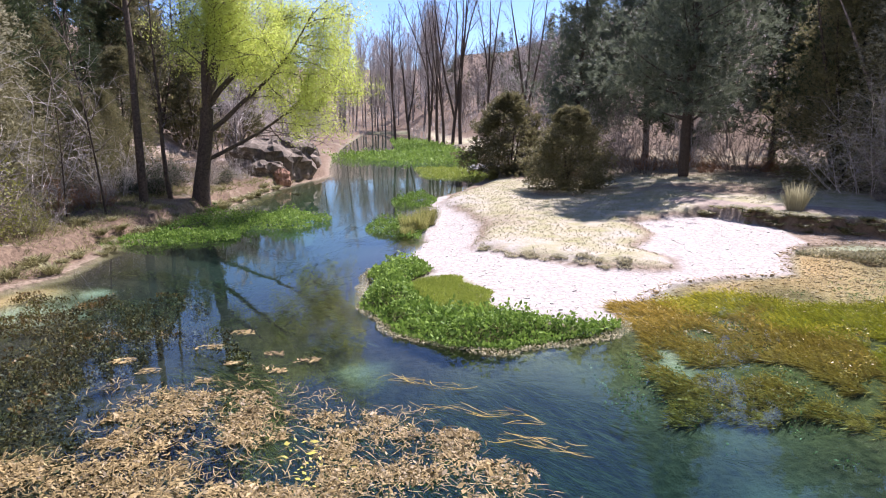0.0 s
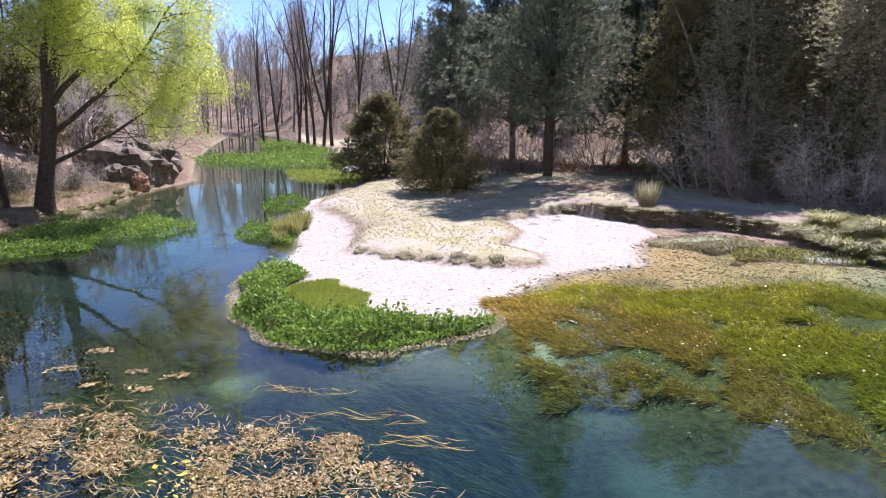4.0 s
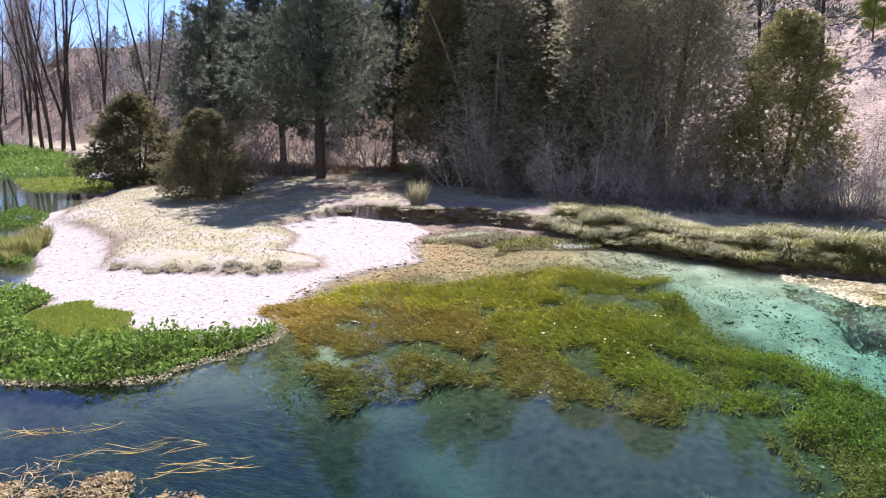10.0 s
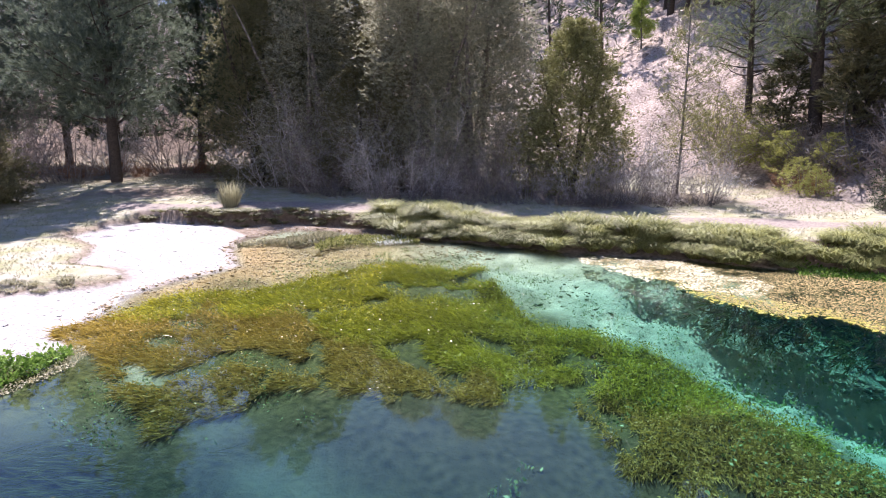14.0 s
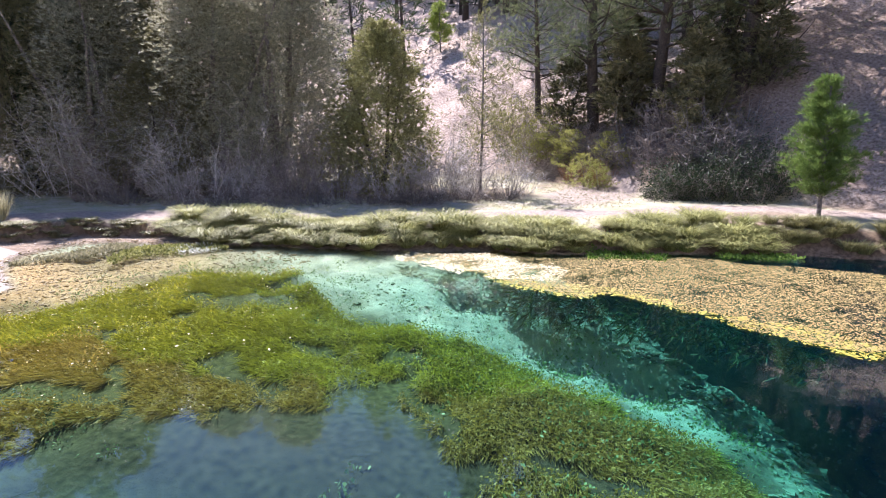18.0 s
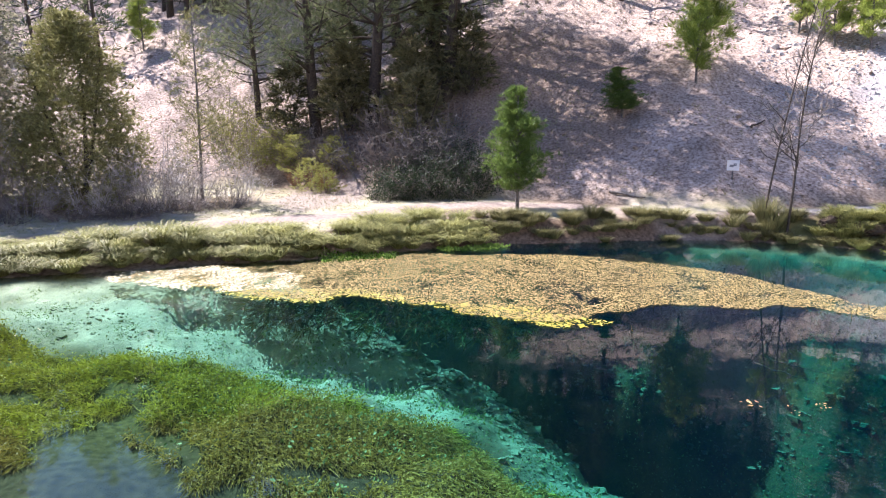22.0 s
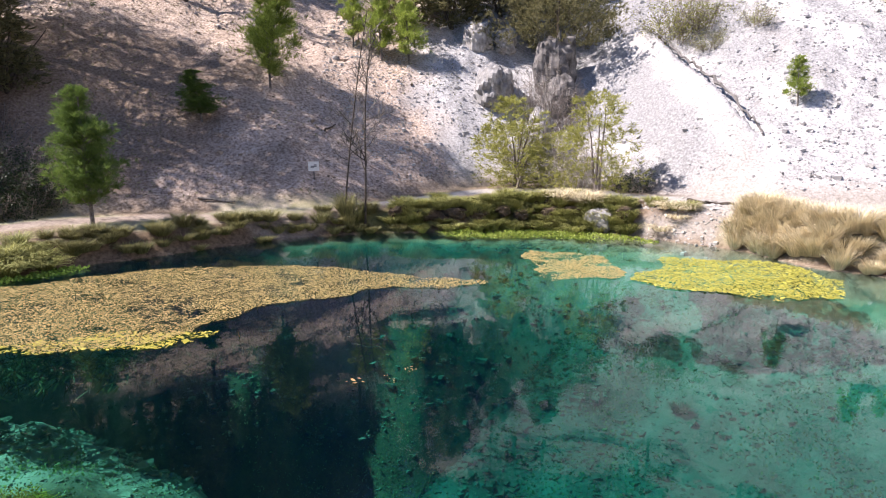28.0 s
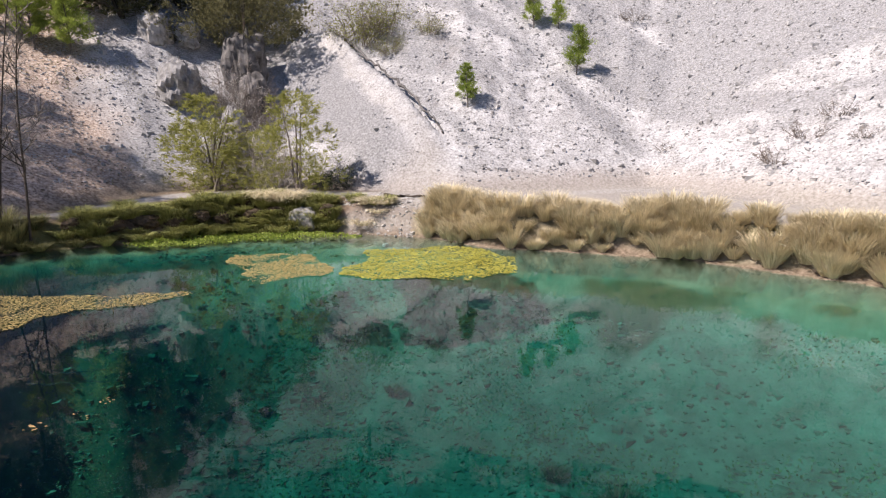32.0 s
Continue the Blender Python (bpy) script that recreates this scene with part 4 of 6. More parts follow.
plant("young_pine", YOUNG_DARK, 21.6, -1.3, "young green pine between trail and bank", "tree", 0.98, sx=1.15)
plant("young_pine", YOUNG_DARK, 27.9, -6.0, "small dark green pine on the scree", "tree", 0.5, 40, sx=0.95)
for i, (x, y, s) in enumerate(((29.1, -9.3, 1.0), (30.2, -9.8, 1.4), (31.4, -16.1, 1.0), (30.3, -17.1, 1.0), (41.3, 21.3, 1.0), (33.0, -15.2, 0.9))):
    plant("young_pine", YOUNG[i % 3], x, y, "bright yellow-green young pine on the scree", "tree", s, i * 97, "scree pines", sx=s * 1.15)
for x, y, s in ((39, -8, 0.9), (41, -12, 1.0), (38, -20, 0.8), (36, -27, 0.9), (46, -16, 1.1), (41, 24, 0.9), (45, 20, 1.0), (39.5, 27, 0.9), (50, 30, 1.1), (52, 4, 1.1)):
    plant("pine_tree", PINE_FAR[int(x) % 2], x, y, "pine higher up on the slope", "tree", s, x * 17, "upper slope pines")

def wood(name, kinds, spots, label):
    """Many far trees of a few shapes, joined into one wood: trunks and crowns."""
    ob = thing(name, label, "wood", kind="stuff")
    for key, keys in (("trunks", ("trunk", "branch")), ("crowns", ("crown", "twigwork"))):
        vs, fs, n, mat = [], [], 0, None
        for i, (x, y, q, turn) in enumerate(spots):
            c, d = math.cos(turn), math.sin(turn)
            z = float(height(np.array([x]), np.array([y]))[0])
            kind = kinds[i % len(kinds)]
            meshes = [m for k in keys if k in kind for m in (kind[k] if isinstance(kind[k], list) else [kind[k]])]
            for me in meshes[:1]:
                mat = me.materials[0]
                v, f = np.empty(len(me.vertices) * 3), np.empty(len(me.loops), np.int32)
                me.vertices.foreach_get("co", v)
                me.loops.foreach_get("vertex_index", f)
                v = v.reshape(-1, 3) * q
                vs.append(np.stack([v[:, 0] * c - v[:, 1] * d + x, v[:, 0] * d + v[:, 1] * c + y, v[:, 2] + z], 1))
                fs.append(f.reshape(-1, 4) + n)
                n += len(v)
        part(key, raw_mesh(key, np.concatenate(vs), np.concatenate(fs), mat), ob)["kind"] = "stuff"


for i in range(80):
    a, d = radians(rng.uniform(60, 180)), rng.uniform(56, 125)
    plant("pine_tree", PINE_FAR[i % 2], d * math.sin(a), d * math.cos(a), "dark pine in the wood on the upper slope", "tree", rng.uniform(0.8, 1.5), i * 37, "upper slope wood")
spots = []
for lo, hi, near, far, count in ((63, 108, 47, 60, 46), (72, 118, 58, 88, 80), (44, 72, 58, 110, 70), (104, 172, 62, 120, 130)):
    for i in range(count):
        a, d = radians(rng.uniform(lo, hi)), rng.uniform(near, far)
        spots.append((d * math.sin(a), d * math.cos(a), rng.uniform(0.8, 1.5) if near > 50 else rng.uniform(1.3, 1.8), rng.uniform(0, 6.28)))
wood("pine_wood", PINE_FAR, spots, "dense dark pine wood high on the slope")
for name, kinds, count, label in (("bare_wood", WOOD[:1], 110, "leafless grey-brown wood on the far hill"), ("far_pine_wood", PINE_FAR, 70, "dark pines scattered over the far hill")):
    spots = []
    for i in range(count):
        a, d = radians(rng.uniform(-16, 26)), rng.uniform(215, 430)
        spots.append((d * math.sin(a), d * math.cos(a), rng.uniform(0.8, 1.3), rng.uniform(0, 6.28)))
    wood(name, kinds, spots, label)
SAPLING = bare_meshes(6.7, 57, M_BARK_DARK, M_TWIG_DARK, 0.06, 34, 9, 0.3, 0.19, 0.006, 0.9, 1.6)
SAPLING_B = bare_meshes(6.9, 58, M_BARK_DARK, M_TWIG_DARK, -0.01, 22, 6, 0.3, 0.12, 0.005, 0.9, 1.4)
plant("bare_sapling", SAPLING_B, 20.1, -8.7, "thin leafless sapling at the water's edge", "tree", 1.0, 0, "bank saplings")
plant("bare_sapling", SAPLING, 19.7, -9.3, "thin leaning sapling with a few brown twigs", "tree", 1.0, -90, "bank saplings")

# limestone slope
for x, y, s in ((13.6, -24.2, 0.55), (10.7, -29.2, 0.68), (13.6, -30.9, 0.6), (12.5, -31.4, 0.45)):
    plant("young_pine", YOUNG[int(x) % 3], x, y, "small olive-green pine on the pale limestone slope", "tree", s, x * 44, "limestone pines", sx=s * 1.1)
for x, y, s in ((21.7, -27.4, 0.9), (20.9, -27.9, 0.8), (19.3, -26.6, 0.4), (17.7, -27.7, 0.4), (1.0, -25.2, 0.5), (1.8, -24.6, 0.5), (-0.5, -24.2, 0.3), (0.2, -25.6, 0.45), (6.2, -27.2, 0.25), (9.5, -34, 0.5)):
    m = LEAFY if x > 15 else LOWBRUSH[1]
    plant("slope_shrub", m, x, y, "low scrubby bush on the pale limestone slope", "shrub", s, x * 53, "slope scrub", sx=s * 1.3)
SPREAD = juniper_meshes(3.4, 6.4, 131, M_JUNIPER, M_BARK_DARK, 3600, 7, 0.20, 0.5)
FEATHER = [juniper_meshes(3.6, 2.5, 132 + i, M_FEATHER, M_TWIG_DARK, 1200, 8, 0.17, 0.7, 0.12) for i in range(2)]
for x, y, q in ((27.4, 7.2, 0.4), (28.6, 6.4, 0.45), (29.6, 8.4, 0.5), (26.6, 6.4, 0.3), (30.8, 9.8, 0.5)):
    plant("feathery_bush", FEATHER[0], x, y, "low yellow-green bush at the slope's foot", "shrub", q, x * 41, "foot bushes", sx=q * 1.5)
plant("juniper_tree", SPREAD, 26.4, -23.8, "dark gnarled juniper spreading over the crag", "tree", 1.0, 20, z=7.6)
plant("juniper_tree", SPREAD, 28.6, -25.4, "dark gnarled juniper spreading over the crag", "tree", 0.8, 80)
plant("bare_shrub", THICK[0], 24.2, -21.0, "leafless grey shrub below the crag", "shrub", 0.8)
plant("bare_shrub", THICK[2], 22.4, -19.6, "leafless grey shrub below the crag", "shrub", 0.7, 50)
plant("feathery_bush", FEATHER[0], 21.7, -17.4, "feathery olive-green bush above the bank", "shrub", 1.05, 0, "bank bushes", sx=1.45)
plant("feathery_bush", FEATHER[1], 20.9, -16.9, "feathery olive-green bush above the bank", "shrub", 0.75, 70, "bank bushes", sx=1.2)
plant("feathery_bush", FEATHER[1], 17.6, -18.0, "feathery olive-green bush above the bank", "shrub", 1.05, 120, "bank bushes", sx=1.3)
for i, (x, y, q) in enumerate(((20.2, -18.6, 0.8), (21.4, -19.4, 0.75), (23.4, -20.4, 0.8), (18.6, -19.4, 0.6), (22.6, -18.2, 0.6), (24.3, -21.4, 0.6), (23.4, -21.6, 0.55), (24.6, -20.4, 0.5), (22.4, -21.4, 0.5))):
    plant("bare_shrub", THICK[i % 4], x, y, "leafless grey shrub between the bushes", "shrub", q, i * 71, "crag shrubs")
plant("bare_shrub", THICK[1], 19.2, -18.2, "leafless grey shrub above the bank", "shrub", 0.75, 20)
# the dark hollow under the rock is only imitated, by this added bush
plant("ivy_bush", LEAFY_DARK, 17.0, -19.6, "dark bush added in place of a shaded hollow under the rock", "shrub", 0.62)

for x, y, s in ((31.5, -20.6, 0.6), (33.5, -18.6, 0.7), (31.5, -24, 0.6), (34, -22, 0.8), (30.5, -27, 0.6)):
    plant("juniper_tree", FAR_JUN, x, y, "dark juniper above the crag", "tree", s, x * 31, "crag junipers", sx=s * 1.3)
# western bank
for x, y, q, m in ((-17.4, 23.0, 1.0, JUN_D), (-18.6, 20.4, 1.2, PINE_B), (-20.5, 28.5, 1.15, PINE_B), (-17.8, 16.5, 1.3, JUN_D)):
    plant("pine_tree" if m is PINE_B else "juniper_tree", m, x, y, "tall dark conifer behind the western bank", "tree", q, x * 83, "western conifers")
plant("bare_tree", bare_meshes(15, 80, M_BARK_DARK, M_TWIG_DARK, 0.01, 30, 8, 0.45, 0.2, 0.011), -11.4, 23.2, "tall straight leafless tree on the bank", "tree")
plant("bare_tree", bare_meshes(8, 81, M_BARK_DARK, M_TWIG_DARK, -0.12, 18, 6, 0.35, 0.2, 0.013), -11.1, 24.8, "leaning leafless tree on the bank", "tree", 1.0, 15)
plant("bare_sapling", SAPLING_B, -11.4, 20.6, "thin leafless sapling on the bank", "tree")
plant("bare_sapling", SAPLING_B, -12.0, 19.4, "thin leafless sapling on the bank", "tree", 0.7, 60)
for i, (x, y, s) in enumerate(((-14.8, 21.4, 0.75), (-16.0, 18, 0.85), (-14.5, 15, 0.8))):
    plant("bare_tree", TALL[0], x, y, "leafless tree with pale curving twigs", "tree", s, i * 59, "west bank trees")
for i, (x, y, s) in enumerate(((-12.6, 21.8, 0.5), (-13.2, 24.5, 0.6), (-12.2, 26.6, 0.5), (-11.6, 29, 0.5), (-12.6, 31.5, 0.6), (-14.5, 27.5, 0.6), (-13.4, 18.2, 0.5), (-11.6, 17.6, 0.35), (-12.4, 35, 0.6), (-10.9, 33, 0.4))):
    plant("bare_shrub", THICK[i % 4], x, y, "leafless brown undergrowth shrub", "shrub", s, i * 47, "bank undergrowth")
plant("leafy_shrub", LEAFY, -11.9, 15.0, "olive-green bush at the water's edge", "shrub", 0.95)
plant("leafy_shrub", LEAFY, -12.6, 14.2, "olive-green bush at the water's edge", "shrub", 1.0, 50)
plant("leafy_shrub", LEAFY, -11.5, 16.4, "olive-green bush at the water's edge", "shrub", 0.5, 80)
for i, (x, y, s) in enumerate(((-22, 37, 0.9), (-24.5, 33, 1.0), (-27, 41, 1.0), (-21, 46, 0.9), (-26, 49, 1.0), (-30, 46, 1.0), (-22.5, 56, 1.0), (-28, 60, 1.0), (-25, 27, 1.0), (-30, 35, 1.0), (-24, 22, 1.0), (-34, 52, 1.0), (-32, 68, 1.1), (-26, 72, 1.0))):
    m = (PINE_B, FAR_JUN, PINE_FAR[0], FAR_JUN)[i % 4]
    plant("pine_tree" if i % 2 == 0 else "juniper_tree", m, x, y, "dark conifer on the western hillside", "tree", s * (0.75 if m is PINE_B else 0.9), i * 71, "western conifers")
for i in range(26):
    x, y = rng.uniform(-30, -18), rng.uniform(16, 66)
    m = (FAR_JUN, PINE_FAR[1], FAR_JUN)[i % 3]
    plant("juniper_tree" if i % 3 != 1 else "pine_tree", m, x, y, "dark conifer among the trees of the western hillside", "tree", rng.uniform(0.6, 0.95), i * 39, "western conifers")
for i in range(40):
    x, y = rng.uniform(-34, -17), rng.uniform(26, 80)
    plant("bare_shrub", (FAR_THICK + TALL[:1])[i % 3], x, y, "leafless grey shrub on the western hillside", "shrub", rng.uniform(0.6, 1.0), i * 47, "hillside shrubs")

for i, (x, y, q) in enumerate(((-17.2, 23.0, 0.75), (-18.6, 26.5, 0.8), (-16.6, 19.0, 0.7), (-19.6, 31, 0.8), (-18.2, 35.5, 0.7), (-17.4, 15.6, 0.7), (-21, 22, 0.95), (-16.2, 30.0, 0.45), (-15.2, 26.5, 0.4), (-20, 18, 0.9))):
    plant("juniper_tree", JUN_B, x, y, "dark juniper behind the bank's leafless trees", "tree", q, i * 53, "western junipers", sx=q * 1.35)
for i in range(26):
    y = 13.5 + i * 0.85
    plant("undergrowth_bush", (LEAFY_DARK, LOWBRUSH[0], LOWBRUSH[1])[i % 3], -11.9 - 2.4 * rng.uniform() - 0.05 * (y - 13), y, "low dark undergrowth on the western bank", "shrub", rng.uniform(0.35, 0.65), i * 67, "western undergrowth")

# the stream's far end
for i, (x, y, s) in enumerate(((-7.4, 106, 0.9), (-3.9, 97, 0.95), (-2.5, 92, 1.0), (-0.4, 88, 1.0), (0.7, 87.4, 1.05), (4.5, 92, 0.95), (9, 80, 0.9), (-1.6, 90, 0.9), (-9.5, 104, 0.9))):
    plant("bare_poplar", POPLAR[i % 3], x, y, "tall leafless poplar beside the stream", "tree", s, i * 50, "stream poplars")
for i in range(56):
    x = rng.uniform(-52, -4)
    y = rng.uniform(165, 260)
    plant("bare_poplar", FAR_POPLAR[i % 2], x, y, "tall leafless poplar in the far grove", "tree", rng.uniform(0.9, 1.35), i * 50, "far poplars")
for i in range(70):
    y = rng.uniform(62, 190)
    x = -18 - (y - 60) * 0.12 + rng.uniform(-14, 1) if i % 2 else 9 - max(0, y - 80) * 0.17 + rng.uniform(1, 22)
    plant("bare_tree", (BARE[:1] + FAR_THICK)[i % 3], x, y, "leafless grey-brown tree along the valley", "tree", rng.uniform(0.7, 1.1), i * 50, "valley trees")
for i in range(84):
    y = rng.uniform(62, 230)
    side = rng.uniform(6, 60)
    x = 10 - max(0, y - 80) * 0.17 + side if i % 3 else -24 - (y - 60) * 0.13 - side * 0.8
    plant("pine_tree", PINE_FAR[i % 2], x, y, "dark pine on the far hillside", "tree", rng.uniform(0.6, 1.1), i * 50, "far pines")


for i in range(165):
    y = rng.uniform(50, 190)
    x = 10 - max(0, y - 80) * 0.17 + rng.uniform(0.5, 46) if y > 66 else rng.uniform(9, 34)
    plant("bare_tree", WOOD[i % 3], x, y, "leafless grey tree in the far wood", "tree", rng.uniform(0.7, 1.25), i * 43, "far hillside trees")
for i in range(26):
    y = rng.uniform(100, 180)
    plant("bare_shrub", FAR_THICK[i % 2], rng.uniform(-42, -18) if i % 2 else rng.uniform(-6, 10) - 0.1 * (y - 100), y, "leafless grey shrub at the far end of the stream", "shrub", rng.uniform(0.5, 0.9), i * 43, "far shrubs")
for i in range(14):
    plant("bare_tree", WOOD[i % 3], rng.uniform(-21, -14), rng.uniform(44, 66), "leafless grey tree on the far bank", "tree", rng.uniform(0.5, 0.9), i * 43, "far bank trees")
for i in range(36):
    y = rng.uniform(66, 190)
    plant("bare_tree", WOOD[i % 3], -19 - (y - 60) * 0.14 - rng.uniform(0, 22), y, "leafless grey tree on the far bank", "tree", rng.uniform(0.7, 1.25), i * 43, "far bank trees")
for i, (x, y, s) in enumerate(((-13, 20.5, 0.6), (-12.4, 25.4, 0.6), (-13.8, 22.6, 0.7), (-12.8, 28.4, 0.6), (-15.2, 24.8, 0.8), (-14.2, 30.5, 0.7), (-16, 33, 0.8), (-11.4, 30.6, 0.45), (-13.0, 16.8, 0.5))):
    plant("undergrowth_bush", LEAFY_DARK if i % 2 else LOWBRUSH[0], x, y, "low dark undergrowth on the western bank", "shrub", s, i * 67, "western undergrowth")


# ---- the spring-green tree ----
def spring_tree():
    r = np.random.default_rng(90)
    right, away = np.array([0.93, 0.37, 0]), np.array([-0.37, 0.93, 0])
    ob = thing("spring_tree", "bright yellow-green leafing tree leaning over the stream", "tree", at=pose(-10.3, 25.6, 0.35))
    trunk = np.array([(0, 0, -0.4), (0.1, 0.02, 0.6), (0.25, 0.08, 1.6), (0.42, 0.15, 2.7), (0.5, 0.2, 3.7)])
    part("trunk", raw_mesh("trunk", *tubes([(trunk, np.array([0.40, 0.32, 0.27, 0.25, 0.24]))], 10), M_BARK_DARK, True), ob)
    limbs = [(trunk[4], -right * 0.16 + away * 0.1 + np.array([0, 0, 1.0]), 6.0, 0.17), (trunk[4], right * 0.22 + np.array([0, 0, 1.0]), 6.5, 0.18),
             (trunk[4], right * 0.75 + away * 0.3 + np.array([0, 0, 0.9]), 6.0, 0.13), (trunk[3], right * 0.9 - away * 0.2 + np.array([0, 0, 0.55]), 6.5, 0.11),
             (trunk[2], right * 1.0 - away * 0.1 + np.array([0, 0, 0.45]), 6.2, 0.09), (trunk[4], right * 0.55 - away * 0.6 + np.array([0, 0, 1.0]), 6.0, 0.10),
             (trunk[4], away * 0.8 + right * 0.3 + np.array([0, 0, 0.9]), 5.5, 0.11)]
    twigs, pos = [], []
    for a, d, ln, rad in limbs:
        pts = bent(a, unit(d), ln, 7, 0.10, r, 0.03)
        part("limb", raw_mesh("limb", *tubes([(pts, np.linspace(rad, 0.02, 8))], 7), M_BARK_DARK, True), ob)
        for _ in range(16):
            q = r.uniform(0.25, 1)
            c = np.array([np.interp(q, np.linspace(0, 1, 8), pts[:, w]) for w in range(3)])
            sub = bent(c, unit(unit(d) + 0.75 * r.normal(size=3) + right * 0.25), ln * r.uniform(0.22, 0.42), 5, 0.16, r, -0.03)
            twigs.append((sub, np.linspace(0.028, 0.008, 6)))
            for _ in range(6):
                e = bent(sub[r.integers(2, 6)], unit(r.normal(size=3) * 0.7 + right * 0.2), r.uniform(0.5, 1.2), 4, 0.2, r, -0.12)
                twigs.append((e, np.linspace(0.010, 0.004, 5)))
                if e[-1][2] > 2.7:
                    pos.append(e[1:] + r.normal(size=(4, 3)) * 0.05)
    part("twigwork", raw_mesh("twigwork", *tubes(twigs, 3), M_BARK_DARK), ob)["kind"] = "stuff"
    p = np.concatenate(pos)
    p = np.repeat(p, 46, 0) + r.normal(size=(len(p) * 46, 3)) * np.array([0.15, 0.15, 0.26])
    part("crown", raw_mesh("crown", *leaves(p, 0.078, r, 0.9), M_WILLOW), ob)["kind"] = "stuff"


spring_tree()


# ---- rocks ----
def rock_mesh(name, size, seed, mat, cuts=18, rough=0.18):
    """A weathered block: a squared-off ball, broken by noise."""
    n = cuts
    u, v = np.meshgrid(np.linspace(0, 2 * math.pi, 2 * n, endpoint=False), np.linspace(0.04, math.pi - 0.04, n))
    d = np.stack([np.cos(u) * np.sin(v), np.sin(u) * np.sin(v), np.cos(v)], -1).reshape(-1, 3)
    p = d / (np.abs(d) ** 3).sum(1, keepdims=True) ** (1 / 3) * 0.5
    k = [noise.fractal(Vector(q * 2.4) + Vector((seed, seed * 2, 0)), 1.0, 2.0, 5) for q in d]
    c = [noise.cell(Vector(q * 3.1) + Vector((seed * 3, 0, seed))) for q in d]
    p = p * (1 + rough * np.array(k) + 0.07 * (np.array(c) - 0.5))[:, None] * np.array(size)
    i = (np.arange(n - 1)[:, None] * 2 * n + np.arange(2 * n)[None, :])
    j = (np.arange(n - 1)[:, None] * 2 * n + (np.arange(2 * n)[None, :] + 1) % (2 * n))
    f = np.stack([i, i + 2 * n, j + 2 * n, j], -1).reshape(-1, 4)
    return raw_mesh(name, p, f, mat)


def rock(x, y, size, seed, label, sink=0.3, turn=0.0, tilt=0.0, mat=None, name="boulder", group="crag boulders"):
    z = float(height(np.array([x]), np.array([y]))[0])
    ob = new(name, rock_mesh(name, size, seed, mat or M_ROCK))
    ob.matrix_world = pose(x, y, z + size[2] * (0.5 - sink), tilt, 0, turn)
    return tagged(ob, label, "rock", group)


rock(25.6, -23.0, (2.0, 2.4, 3.6), 3, "dark weathered limestone crag under a juniper", 0.3, 30, 0, M_CRAG, name="crag")
rock(24.2, -22.2, (1.3, 1.4, 2.4), 4, "weathered limestone crag on the slope", 0.3, 60, 8, M_CRAG, name="crag")
rock(26.3, -19.6, (2.6, 1.8, 2.2), 5, "grey limestone boulder on the slope", 0.25, -30, 15, M_CRAG_PALE)
rock(29.6, -21.0, (1.4, 1.4, 1.7), 6, "pale limestone boulder on the slope", 0.25, 10)
rock(29.0, -22.4, (1.2, 1.2, 1.5), 7, "pale limestone boulder on the slope", 0.25, 50)
rock(23.2, -19.9, (1.0, 1.1, 2.2), 8, "pale upright limestone block", 0.25, 20, 12)
rock(21.9, -20.6, (1.3, 1.0, 1.4), 9, "pale limestone block below the crag", 0.35, 70)
rock(15.2, -15.75, (1.0, 0.7, 0.85), 11, "pale limestone block at the water's edge", 0.45, 30)
M_PEAT = simple("dark_bank_soil", (0.03, 0.022, 0.015), (0.14, 0.10, 0.065), 5, 0.95, 0.05)
for i, (x, y) in enumerate(((19.6, -10.6), (19.0, -11.3), (18.5, -12.2), (18.0, -12.8), (17.7, -13.6), (17.3, -14.2), (16.6, -15.0), (16.0, -15.4), (14.6, -16.3), (18.9, -12.4), (17.2, -15.3))):
    rock(x, y, (0.9, 0.55, 0.42), 60 + i, "dark eroded soil hump on the bank", 0.35, x * 70, 0, M_PEAT, "soil_hump", "bank humps")
# dark tube laid along the ledge to stand for the shadow of its lip
lk = np.linspace(0, 1, 46)
lx, ly = np.interp(lk, np.linspace(0, 1, 6), [p[0] for p in LEDGE]), np.interp(lk, np.linspace(0, 1, 6), [p[1] for p in LEDGE])
lr = np.random.default_rng(30)
lp = np.stack([lx - 0.10 + 0.05 * lr.normal(size=46), ly - 0.18 + 0.05 * lr.normal(size=46), height(lx + 0.1, ly + 0.2) - 0.05 + 0.04 * lr.normal(size=46)], 1)[3:40]
tagged(new("rock_ledge", raw_mesh("rock_ledge", *tubes([(lp, (0.02 + 0.045 * np.sin(np.linspace(0.3, 3.0, 37))) * lr.uniform(0.6, 1.3, 37))], 6), M_CRAG)), "thin dark strip added as the shadow below the slope ledge", "rock")
rock(-11.0, 38.8, (4.6, 5.0, 3.0), 15, "brown undercut limestone outcrop beside the stream", 0.36, -20, 0, M_OUTCROP, name="outcrop", group="stream outcrop")
rock(-11.2, 42.6, (4.4, 4.6, 2.8), 16, "brown undercut limestone outcrop beside the stream", 0.34, 10, 0, M_OUTCROP, name="outcrop", group="stream outcrop")
rock(-9.6, 35.4, (0.9, 0.9, 1.1), 17, "rust-stained boulder beside the stream", 0.15, 40, 0, M_RUST_ROCK, group="stream outcrop")
rock(-10.6, 36.0, (1.8, 2.2, 1.3), 18, "dark boulder beside the stream", 0.4, 40, 0, M_OUTCROP, group="stream outcrop")
rock(2.0, 44.5, (2.4, 1.4, 0.7), 19, "flat grey stone at the stream's edge", 0.25, 10, 0, group="stream outcrop")


